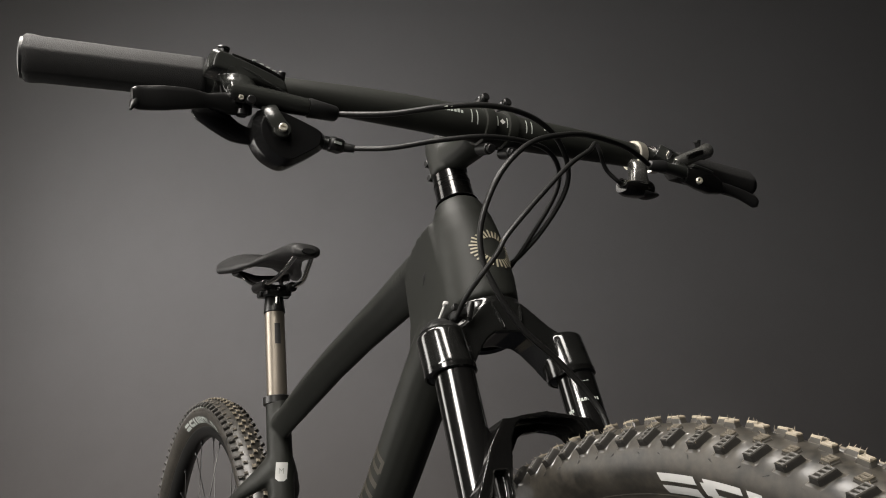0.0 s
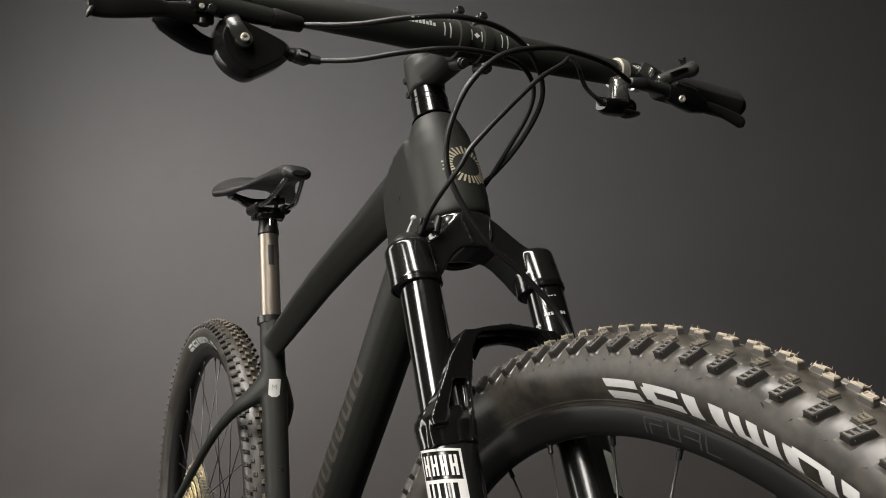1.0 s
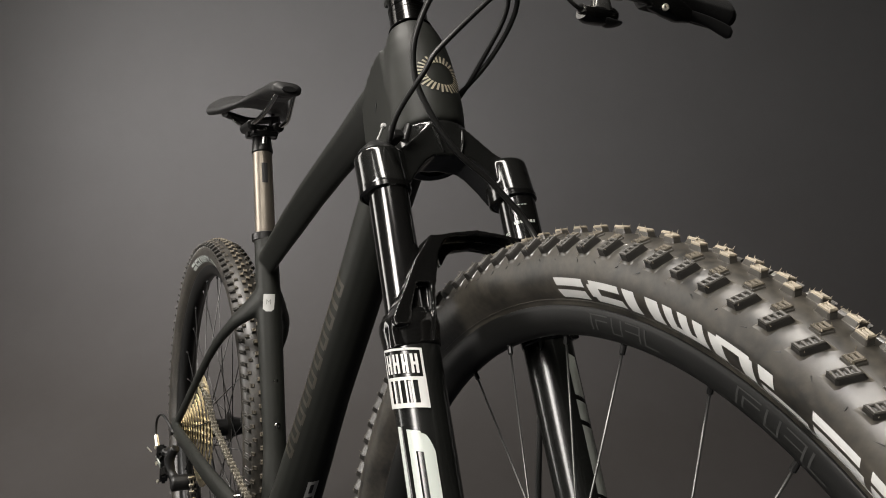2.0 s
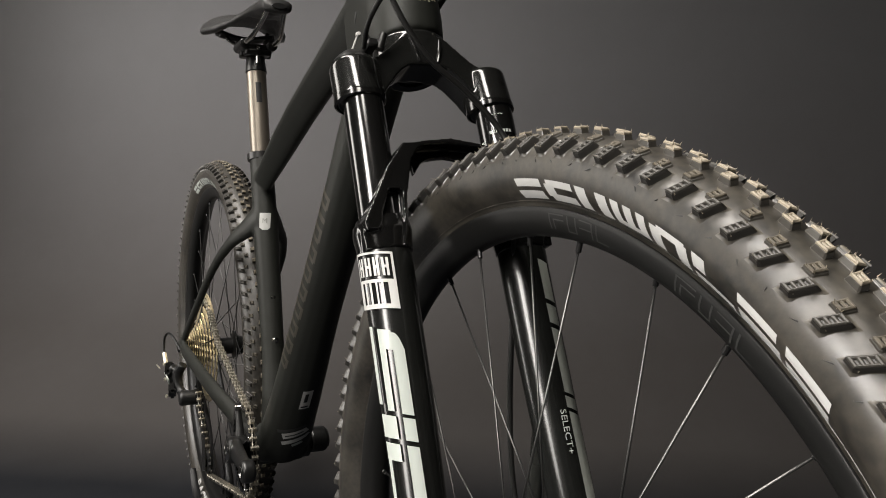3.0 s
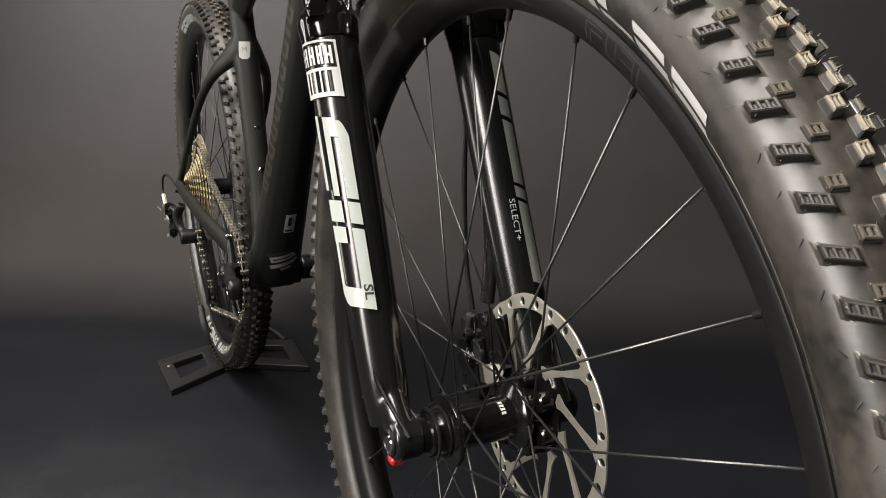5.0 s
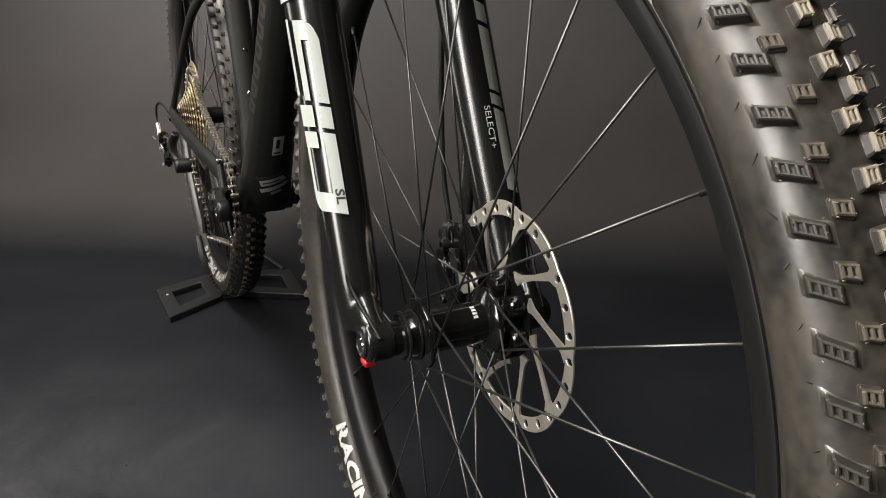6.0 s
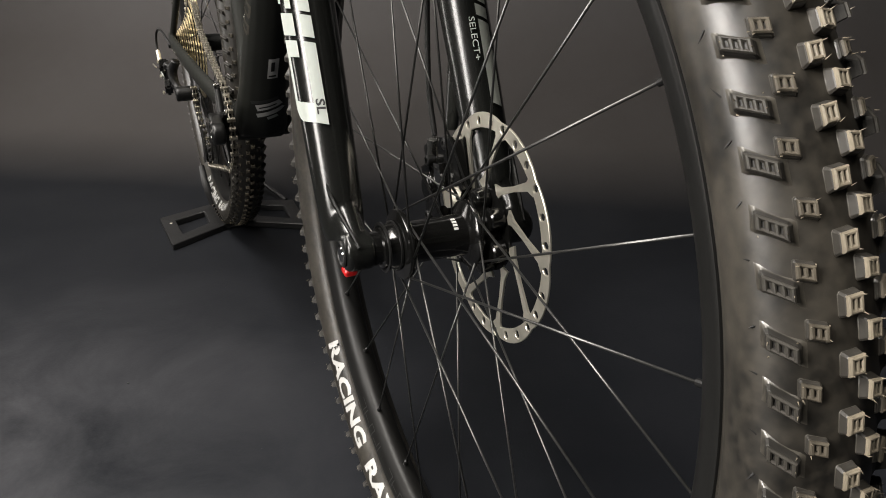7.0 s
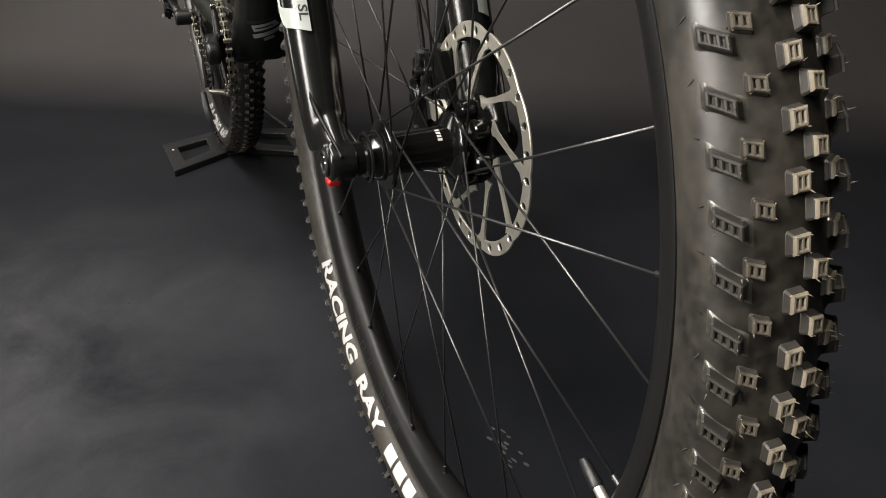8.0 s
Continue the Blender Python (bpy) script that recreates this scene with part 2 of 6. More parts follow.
def blend(bm, voxel, rounds=8, factor=0.5):
    """Fuse overlapping solids of a bmesh into one smooth moulded body."""
    me = bpy.data.meshes.new("tmp")
    bmesh.ops.recalc_face_normals(bm, faces=bm.faces)
    bm.to_mesh(me)
    bm.free()
    ob = new("tmp", me)
    r = ob.modifiers.new("r", "REMESH")
    r.mode, r.voxel_size = "VOXEL", voxel
    s = ob.modifiers.new("s", "SMOOTH")
    s.factor, s.iterations = factor, rounds
    dg = bpy.context.evaluated_depsgraph_get()
    out = bpy.data.meshes.new_from_object(ob.evaluated_get(dg))
    bpy.data.objects.remove(ob)
    bpy.data.meshes.remove(me)
    return out


def plate(bm, outline, thick, m):
    """Flat plate from an outline in m's xy plane, thick along its z, centred."""
    lo = [bm.verts.new(m @ V((x, y, -thick / 2))) for x, y in outline]
    hi = [bm.verts.new(m @ V((x, y, thick / 2))) for x, y in outline]
    bm.faces.new(lo[::-1])
    bm.faces.new(hi)
    n = len(outline)
    for i in range(n):
        bm.faces.new((lo[i], lo[(i + 1) % n], hi[(i + 1) % n], hi[i]))
    return bm


def letters(text, size, squash=1.0, bold=0.0):
    """Flat lettering as a bmesh in the xy plane, cut fine enough to bend."""
    cu = bpy.data.curves.new("tmp", "FONT")
    cu.body, cu.size, cu.align_x, cu.align_y = text, size, "CENTER", "CENTER"
    cu.resolution_u, cu.offset = 3, bold
    ob = new("tmp", cu)
    dg = bpy.context.evaluated_depsgraph_get()
    me = bpy.data.meshes.new_from_object(ob.evaluated_get(dg))
    bpy.data.objects.remove(ob)
    bm = bmesh.new()
    bm.from_mesh(me)
    bpy.data.meshes.remove(me)
    for v in bm.verts:
        v.co.x *= squash
    bmesh.ops.triangulate(bm, faces=bm.faces)
    return bm


def sheet(bm, u0, u1, w0, w1, nu=6, nw=6, skew=0.0):
    """Rectangle in the xy plane cut into a grid, so that it can be bent."""
    g = [[bm.verts.new((u0 + (u1 - u0) * i / nu + skew * (w0 + (w1 - w0) * j / nw), w0 + (w1 - w0) * j / nw, 0))
          for j in range(nw + 1)] for i in range(nu + 1)]
    for i in range(nu):
        for j in range(nw):
            bm.faces.new((g[i][j], g[i + 1][j], g[i + 1][j + 1], g[i][j + 1]))
    return bm


def bend(bm, fn):
    for v in bm.verts:
        v.co = V(fn(v.co.x, v.co.y))
    return bm


# ---------------------------------------------------------------- the setting
# the sheet runs over the floor, up a wide cove and on as a wall; the line where it starts to rise
CORNER, ALONG = V((-0.46, -0.34, 0)), V((0.54, 0.84, 0)).normalized()
BACK = V((-ALONG.y, ALONG.x, 0))


def build_backdrop():
    bm = bmesh.new()
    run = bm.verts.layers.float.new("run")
    radius, start = 1.0, -3.6
    prof = [(start, 0.0)]
    prof += [(d, 0.0) for d in np.linspace(-1.2, 0.0, 9)]
    prof += [(radius * math.sin(a), radius * (1 - math.cos(a))) for a in np.linspace(0, math.pi / 2, 25)[1:]]
    prof += [(radius, z) for z in np.linspace(1.15, 2.9, 8)]
    lens, tot = [0.0], 0.0
    for p, q in zip(prof, prof[1:]):
        tot += math.hypot(q[0] - p[0], q[1] - p[1])
        lens.append(tot)
    rows = []
    for i in range(41):
        s = -3.6 + 7.2 * i / 40
        row = []
        for (d, z), ln in zip(prof, lens):
            wob = 0.006 * math.sin(2.1 * s + 0.8) * min(1, max(0, z))
            v = bm.verts.new(CORNER + ALONG * s + BACK * (d + wob) + V((0, 0, FLOOR + z)))
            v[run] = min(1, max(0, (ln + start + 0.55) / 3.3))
            row.append(v)
        rows.append(row)
    for a, b in zip(rows, rows[1:]):
        for k in range(len(prof) - 1):
            bm.faces.new((a[k], b[k], b[k + 1], a[k + 1]))
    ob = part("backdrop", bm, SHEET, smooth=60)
    tagged(ob, "black to grey studio backdrop sheet sweeping up from the floor, wall brightness put into its colour", "backdrop", kind="structure")


build_backdrop()


def slab(name, size, at, material, label, rz=0.0):
    ob = part(name, box(bmesh.new(), size), material, smooth=0)
    ob.matrix_world = pose(*at, 0, 0, rz)
    return tagged(ob, label, name.split("_")[0], kind="structure")


slab("floor", (9.0, 9.0, 0.2), (1.2, 0.0, FLOOR - 0.104), ROOM, "dark painted shop floor under the backdrop sheet")
slab("ceiling", (9.0, 9.0, 0.1), (1.2, 0.0, 2.97), CEIL, "plain grey ceiling of the studio room")
slab("wall_north", (9.0, 0.1, 2.95), (1.2, 4.5, 1.46), ROOM, "plain dark grey painted room wall")
slab("wall_south", (9.0, 0.1, 2.95), (1.2, -4.5, 1.46), ROOM, "plain dark grey painted room wall")
slab("wall_east", (0.1, 8.9, 2.95), (5.65, 0.0, 1.46), ROOM, "plain dark grey painted room wall")
slab("wall_west", (0.1, 8.9, 2.95), (-3.25, 0.0, 1.46), ROOM, "plain dark grey painted room wall")


def area_lamp(name, m, w, h, watts, colour, spread=180):
    li = bpy.data.lights.new(name, "AREA")
    li.shape, li.size, li.size_y, li.energy, li.color, li.spread = "RECTANGLE", w, h, watts, colour, radians(spread)
    new(name, li).matrix_world = m


for eye, w, ln, watts, colour, spread in LAMPS:
    root = tagged(new("ceiling_light"), "long rectangular ceiling light panel with a pale diffuser", "lamp", "ceiling lights")
    root.location = eye
    bm = bmesh.new()
    for sx in (-1, 1):
        box(bm, (0.02, ln + 0.04, 0.05), pose(sx * (w / 2 + 0.01), 0, 0.02))
        box(bm, (w, 0.02, 0.05), pose(0, sx * (ln / 2 + 0.01), 0.02))
    part("frame", bm, ALLOY, root, smooth=0)
    part("diffuser", box(bmesh.new(), (w, ln, 0.006), pose(0, 0, 0.03)), GLOW, root, "glowing white diffuser", 0)
    drop = 2.92 - eye[2] - 0.03
    part("hanger", box(bmesh.new(), (0.03, 0.03, drop), pose(0, 0, 0.03 + drop / 2)), ALLOY, root, "", 0)
    area_lamp("ceiling_lamp", Matrix.Translation(V(eye) - V((0, 0, 0.01))), w, ln, watts, colour, spread)


def build_softbox(eye, target, w, h, watts, colour, spread):
    m = look(eye, target)
    root = tagged(new("softbox"), "large studio softbox on a black light stand", "lamp", "softboxes")
    bm = bmesh.new()
    ring = [(-w / 2, -h / 2), (w / 2, -h / 2), (w / 2, h / 2), (-w / 2, h / 2)]
    lay = [[bm.verts.new(m @ V((x * k, y * k, z))) for x, y in ring] for k, z in ((1.02, 0.0), (1.02, 0.05), (0.2, 0.45))]
    for p, q in zip(lay, lay[1:]):
        for k in range(4):
            bm.faces.new((p[k], p[(k + 1) % 4], q[(k + 1) % 4], q[k]))
    bm.faces.new(lay[-1])
    part("shell", bm, STANDM, root, "black fabric shell", 0)
    part("diffuser", box(bmesh.new(), (w, h, 0.004), m @ pose(0, 0, 0.012)), GLOW, root, "glowing white diffuser", 0)
    top = m @ V((0, 0, 0.42))
    rod(bm := bmesh.new(), (top.x, top.y, FLOOR), tuple(top), 0.014)
    part("pole", bm, STANDM, root)
    for k in range(3):
        t = radians(120 * k + 20)
        rod(bm := bmesh.new(), (top.x, top.y, 0.35), (top.x + 0.4 * math.cos(t), top.y + 0.4 * math.sin(t), FLOOR + 0.012), 0.010)
        part("leg", bm, STANDM, root)
    area_lamp("softbox_lamp", m, w, h, watts, colour, spread)


for row in SOFTBOXES:
    build_softbox(*row)

# ---------------------------------------------------------------- bicycle: main points
FH, RH, BB = V((1.1116, 0, 0.3706)), V((0, 0, 0.3705)), V((0.430, 0, 0.309))
HTA = radians(66.5)
UP, FWD = V((-math.cos(HTA), 0, math.sin(HTA))), V((math.sin(HTA), 0, math.cos(HTA)))
LEG0 = V((0.921, 0, 0.763))       # stanchions, where they leave the crown
STEER0 = FH - 0.044 * FWD          # steering axis, level with the hub


def leg(d, y=0.0):
    """A point of a fork leg's axis, d below the crown."""
    return LEG0 - UP * d + V((0, y, 0))


def steer(z):
    """The point of the steering axis at that height."""
    return STEER0 + UP * ((z - STEER0.z) / UP.z)


bike = tagged(new("mountain_bike"), "matte black carbon hardtail mountain bike held by a wheel stand", "bicycle")

# ---------------------------------------------------------------- frame


def build_frame():
    bm = bmesh.new()
    # seat tube, top tube, down tube
    tube(bm, [(0.434, 0, 0.30), (0.405, 0, 0.43), (0.362, 0, 0.60), (0.331, 0, 0.715), (0.3265, 0, 0.733)],
         [0.026, 0.0165, 0.0185, 0.0175, 0.0175], [0.024, 0.018, 0.022, 0.020, 0.0175], n=30)
    # top tube: rounded above, creased along its flanks, cut to a shallow keel below
    rows = [(0.335, 0.709, 0.667, 0.0150), (0.390, 0.7330, 0.6930, 0.0185), (0.465, 0.7680, 0.7265, 0.0215), (0.540, 0.8010, 0.7595, 0.0225),
            (0.620, 0.8325, 0.7905, 0.0230), (0.680, 0.8560, 0.8110, 0.0235), (0.725, 0.8760, 0.8260, 0.0240), (0.757, 0.8890, 0.8360, 0.0245),
            (0.790, 0.8990, 0.8450, 0.0240), (0.825, 0.9050, 0.8550, 0.0225)]
    half = [(0.0, 1.0), (0.40, 0.980), (0.70, 0.91), (0.89, 0.77), (1.0, 0.61), (0.93, 0.53), (0.64, 0.29), (0.32, 0.09), (0.12, 0.010), (0.0, 0.0)]
    rings = []
    for x, hi, lo, w in rows:
        cut_line = half + [(-y, z) for y, z in half[-2:0:-1]]
        rings.append([bm.verts.new((x - 0.15 * (lo + z * (hi - lo) - hi), y * w, lo + z * (hi - lo))) for y, z in cut_line])
    for a, b in zip(rings, rings[1:]):
        for k in range(len(a)):
            bm.faces.new((a[k], a[(k + 1) % len(a)], b[(k + 1) % len(a)], b[k]))
    bm.faces.new(rings[0][::-1])
    bm.faces.new(rings[-1])
    tube(bm, [(0.450, 0, 0.312), (0.519, 0, 0.400), (0.612, 0, 0.535), (0.704, 0, 0.662), (0.790, 0, 0.785), (0.845, 0, 0.845)],
         [0.040, 0.034, 0.0285, 0.0275, 0.0275, 0.026], [0.030, 0.030, 0.0275, 0.027, 0.028, 0.030], n=30)
    # head tube and its gusset, bottom bracket shell
    web = [(0.762, 0.786), (0.766, 0.812), (0.760, 0.832), (0.756, 0.846), (0.762, 0.876), (0.792, 0.8945), (0.824, 0.9040), (0.862, 0.830), (0.840, 0.795)]
    sides = []
    for s in (-1, 1):
        sides.append([bm.verts.new((x, s * (0.0352 - 0.152 * (STEER0 - V((x, 0, z))).dot(FWD)), z)) for x, z in web])
    bm.faces.new(sides[0])
    bm.faces.new(sides[1][::-1])
    for k in range(len(web)):
        bm.faces.new((sides[0][k], sides[0][(k + 1) % len(web)], sides[1][(k + 1) % len(web)], sides[1][k]))
    lathe(bm, [(0.0325, 0.0), (0.0335, 0.004), (0.0350, 0.024), (0.0346, 0.048), (0.0328, 0.076), (0.0300, 0.094), (0.0262, 0.106), (0.0220, 0.1165)], steer(0.8175), UP, 32)
    tube(bm, [steer(0.835) - FWD * 0.03, steer(0.908) - FWD * 0.03], [0.029, 0.022], [0.03, 0.03], n=4)
    rod(bm, (0.430, -0.037, 0.309), (0.430, 0.037, 0.309), 0.026, seg=24)
    rod(bm, (0.452, -0.034, 0.322), (0.452, 0.034, 0.322), 0.028, seg=24)
    # stays
    for s in (-1, 1):
        tube(bm, [(0.352, s * 0.004, 0.640), (0.335, s * 0.022, 0.622), (0.295, s * 0.043, 0.592), (0.215, s * 0.056, 0.538),
                  (0.034, s * 0.066, 0.409), (0.0, s * 0.068, 0.380)], [0.018, 0.011, 0.0075, 0.0065, 0.0065, 0.006],
             [0.026, 0.018, 0.0105, 0.0085, 0.0085, 0.010], n=34, seg=12)
        tube(bm, [(0.415, s * 0.026, 0.312), (0.340, s * 0.040, 0.330), (0.220, s * 0.058, 0.352), (0.03, s * 0.069, 0.374),
                  (-0.012, s * 0.070, 0.378)], [0.013, 0.010, 0.0085, 0.007, 0.005], [0.021, 0.0175, 0.0165, 0.0155, 0.018], n=30, seg=12)
    frame_ob = part("frame", blend(bm, 0.0024, 9), SATIN, bike, "satin black carbon frame")
    # seat collar
    bm = bmesh.new()
    lathe(bm, [(0.0172, -0.005), (0.0205, -0.004), (0.0205, 0.006), (0.0163, 0.008)], (0.3255, 0, 0.729), (-0.24, 0, 0.97), 32, close=True)
    box(bm, (0.010, 0.014, 0.010), pose(0.304, 0, 0.727), 0.002)
    part("seat_collar", bm, ALLOY, bike, "black clamp collar")
    # bottle bosses on the seat tube
    for z in (0.522, 0.461):
        x = 0.405 + (0.43 - z) * 0.254 + 0.0185
        bm = lathe(bmesh.new(), [(0.0042, -0.002), (0.0042, 0.0012), (0.003, 0.002), (0.0016, 0.002), (0.0015, 0.0005), (0.0, 0.0005)],
                   (x, 0, z), (0.97, 0, 0.24), 16)
        part("bottle_boss", bm, CHROME, frame_ob, "small steel bottle cage screw")
    # cable port on the drive side of the head tube, size sticker
    bm = bmesh.new()
    tube(bm, [(0.806, -0.0275, 0.846), (0.811, -0.0285, 0.854), (0.815, -0.0280, 0.863)], [0.0008, 0.0022, 0.0008], n=10, seg=8)
    part("cable_port", bm, INK, frame_ob, "small oval cable port")
    return frame_ob


frame_ob = build_frame()


def project_on(ob, origin, direction):
    """Where a ray meets a part of the bike, and the normal there."""
    hit, place, normal, _ = ob.ray_cast(V(origin), V(direction).normalized())
    return (place, normal) if hit else (None, None)


def decal_on(ob, bm, m, material, name, parent, label="", lift=0.0006):
    """Lay a flat pattern (in m's xy plane) on a body, shot along m's -z."""
    down = -(m.to_3x3() @ V((0, 0, 1)))
    lost = []
    for v in bm.verts:
        o = m @ v.co
        place, normal = project_on(ob, o, down)
        v.co = (place - down * lift) if place else o
        if not place:
            lost.append(v)
    bmesh.ops.delete(bm, geom=lost, context="VERTS")
    return part(name, bm, material, parent, label, 60)


def cut(bm, rounds=1):
    for _ in range(rounds):
        bmesh.ops.subdivide_edges(bm, edges=[e for e in bm.edges if e.calc_length() > 0.004], cuts=1, use_grid_fill=False)
        bmesh.ops.triangulate(bm, faces=bm.faces)
    return bm


def frame_marks():
    # white size sticker with an M
    m = basis((0.505, -0.063, 0.646), (0.40, 0.92, 0.0), (0.9, -0.39, 0.08))
    bm = bmesh.new()
    outline = [(-0.0082, -0.010), (-0.003, -0.0135), (0.0045, -0.0135), (0.0082, -0.010), (0.0082, 0.012), (-0.0082, 0.012)]
    vs = [bm.verts.new((x, y, 0)) for x, y in outline]
    bm.faces.new(vs)
    decal_on(frame_ob, cut(bm, 3), m, WHITE, "size_sticker", frame_ob, "white sticker with the size letter")
    decal_on(frame_ob, cut(letters("M", 0.011), 1), m, GREYD, "size_letter", frame_ob, "", 0.001)
    # ring of rays on the head tube
    for k in range(30):
        a = 2 * math.pi * k / 30
        bm = sheet(bmesh.new(), 0.0120, 0.0205 - 0.0010 * (k % 2), -0.00085, 0.00085, 4, 1)
        bm.transform(Matrix.Rotation(a, 4, "Z"))
        for v in bm.verts:
            az = 0.08 + v.co.x / 0.0285
            d = FWD * math.cos(az) + V((0, 1, 0)) * math.sin(az)
            o = steer(0.8603) + UP * v.co.y
            place, normal = project_on(frame_ob, o + d * 0.08, -d)
            v.co = (place or o + d * 0.028) + d * 0.0011
        part("badge_ray", bm, TANLITE, frame_ob, "light bronze badge ray" if k == 0 else "", 0)
    # long bronze wordmark on the down tube: plain strokes in its place
    m = basis(V((0.622, 0, 0.549)) + 0.12 * V((0.10, -0.985, -0.07)), (0.577, 0.0, 0.817), (0.10, -0.985, -0.07))
    x = -0.106
    for w, tall in ((0.018, 0), (0.021, 0), (0.021, 0), (0.021, 0), (0.021, 0), (0.021, 0), (0.021, 1), (0.021, 0), (0.007, 1), (0.019, 0)):
        bm = bmesh.new()
        hi = 0.020 if tall else 0.0105
        if w < 0.01:
            sheet(bm, x, x + w, -0.0105, hi, 2, 8, 0.25)
        else:
            sheet(bm, x, x + 0.0055, -0.0085, 0.0085, 2, 6, 0.25)
            sheet(bm, x + w - 0.0055, x + w, -0.0105, hi, 2, 8, 0.25)
            sheet(bm, x + 0.003, x + w - 0.0055, -0.0105, -0.0065, 4, 2, 0.25)
            sheet(bm, x + 0.003, x + w - 0.0055, 0.0065, 0.0105, 4, 2, 0.25)
        decal_on(frame_ob, bm, m, TAN, "wordmark_stroke", frame_ob, "bronze lettering shape" if x < -0.10 else "")
        x += w + 0.009
    # stickers near the bottom bracket
    n = V((0.686, -0.54, -0.485))
    for c, marks in ((V((0.558, 0.004, 0.410)), ((WHITE, 0, 0, 0.0115, 0.034), (INK, 0, 0.004, 0.0040, 0.016), (INK, 0, -0.0125, 0.0080, 0.003))),
                     (V((0.512, 0.001, 0.352)), ((FAINT, 0, 0.012, 0.036, 0.006), (WHITE, 0.002, 0.001, 0.030, 0.012), (WHITE, -0.001, -0.014, 0.032, 0.008),
                                                (INK, 0.002, 0.001, 0.022, 0.0025), (SILVER, 0.0, -0.024, 0.012, 0.006)))):
        across = V((0.40, 0.91, 0.10))
        turn = V((0.577, 0, 0.817)).cross(n) if c.z > 0.38 else across - n * across.dot(n)
        m = basis(c + n * 0.1, turn, n)
        for material, u, v, w, h in marks:
            bm = sheet(bmesh.new(), u - w / 2, u + w / 2, v - h / 2, v + h / 2, 8, 8)
            decal_on(frame_ob, bm, m, material, "printed_bar" if material is INK else "paper_sticker", frame_ob,
                     "small white paper sticker" if material is WHITE else "", 0.0012 if material is INK else 0.0006)


frame_marks()

# ---------------------------------------------------------------- seat post and saddle


def build_seat():
    ax = V((-0.242, 0, 0.970)).normalized()
    base = V((0.3262, 0, 0.731))
    bm = rod(bmesh.new(), base, base + ax * 0.140, 0.0150, seg=32)
    post = part("seat_post", bm, BRONZE, bike, "grey bronze dropper post shaft")
    bm = bmesh.new()
    rod(bm, base + ax * 0.134, base + ax * 0.163, 0.0166, 0.0140, seg=28)
    box(bm, (0.050, 0.040, 0.009), basis(base + ax * 0.166, (1, 0, 0.02), (0, 0, 1)), 0.002)
    rod(bm, base + ax * 0.168 + V((0.0, -0.024, 0)), base + ax * 0.168 + V((0.0, 0.024, 0)), 0.0075)
    for s in (-1, 1):
        rod(bm, base + ax * 0.172 + V((-0.022, s * 0.0215, 0.004)), base + ax * 0.172 + V((0.026, s * 0.0215, 0.006)), 0.0078, seg=16)
    box(bm, (0.034, 0.046, 0.014), basis(base + ax * 0.173, (1, 0, 0.04), (0, 0, 1)), 0.003)
    part("post_head", bm, ALLOY, post, "black seat clamp head")
    bm = sheet(bmesh.new(), -0.016, 0.016, -0.0042, 0.0042, 6, 3)
    m = basis(base + ax * 0.123 + V((0.1, -0.022, 0)), ax, (0.945, -0.24, 0.2))
    decal_on(post, bm, m, INK, "index_strip", post, "black index strip")
    for s in (-1, 1):
        c = base + ax * 0.160 + V((s * 0.017, 0, 0))
        rod(bm := bmesh.new(), c - V((0, 0, 0.010)), c + V((0, 0, 0.016)), 0.0035, seg=10)
        part("clamp_bolt", bm, CHROME, post, "steel clamp bolt")
    # saddle: shell swept along its length
    saddle = tagged(new("saddle"), "slim black saddle on steel rails", "saddle")
    bm = bmesh.new()
    stations = [(0.426, 0.010, 0.938, 0.006), (0.418, 0.021, 0.944, 0.013), (0.397, 0.0235, 0.948, 0.015), (0.362, 0.0245, 0.949, 0.013),
                (0.325, 0.030, 0.948, 0.011), (0.285, 0.043, 0.945, 0.011), (0.245, 0.060, 0.949, 0.016), (0.205, 0.070, 0.957, 0.019),
                (0.180, 0.064, 0.962, 0.017), (0.168, 0.045, 0.961, 0.008)]
    rings = []
    xs = np.linspace(0, len(stations) - 1, 46)
    st = np.array(stations)
    for u in xs:
        x, w, z, h = (float(np.interp(u, range(len(st)), st[:, i])) for i in range(4))
        ring = []
        for k in range(28):
            a = 2 * math.pi * k / 28
            c, d = math.cos(a), math.sin(a)
            y = w * math.copysign(abs(c) ** 0.8, c)
            drop = 0.16 * max(0.0, abs(y) - 0.012) + 5.2 * max(0, abs(y) - 0.02) ** 2
            top = h * (0.55 if d > 0 else 1.0) * math.copysign(abs(d) ** 0.8, d)
            if d < 0:
                top = max(top, -h) * (1 - 0.5 * (abs(c) < 0.75) * (w > 0.028))
            dip = -0.004 * math.exp(-(y / 0.008) ** 2) * (d > 0.3) * (0.20 < x < 0.38)
            ring.append(bm.verts.new((x, y, z + top - drop + dip)))
        rings.append(ring)
    for a, b in zip(rings, rings[1:]):
        for k in range(28):
            bm.faces.new((a[k], a[(k + 1) % 28], b[(k + 1) % 28], b[k]))
    bm.faces.new(rings[0])
    bm.faces.new(rings[-1])
    part("cover", bm, LEATHER, saddle, "matte black padded cover", 60)
    for s in (-1, 1):
        bm = tube(bmesh.new(), [(0.412, s * 0.012, 0.938), (0.385, s * 0.016, 0.922), (0.350, s * 0.021, 0.907), (0.295, s * 0.022, 0.905),
                                (0.245, s * 0.026, 0.914), (0.205, s * 0.040, 0.940)], 0.0036, n=40, seg=10)
        part("rail", bm, CHROME, saddle, "polished steel rail")
    bm = bmesh.new()
    tube(bm, [(0.428, 0.0, 0.940), (0.400, 0, 0.937), (0.372, 0, 0.938)], [0.010, 0.016, 0.010], [0.004, 0.006, 0.003], n=10, seg=12)
    part("rail_socket", bm, PLASTIC, saddle, "black plastic rail socket")
    bm = bmesh.new()
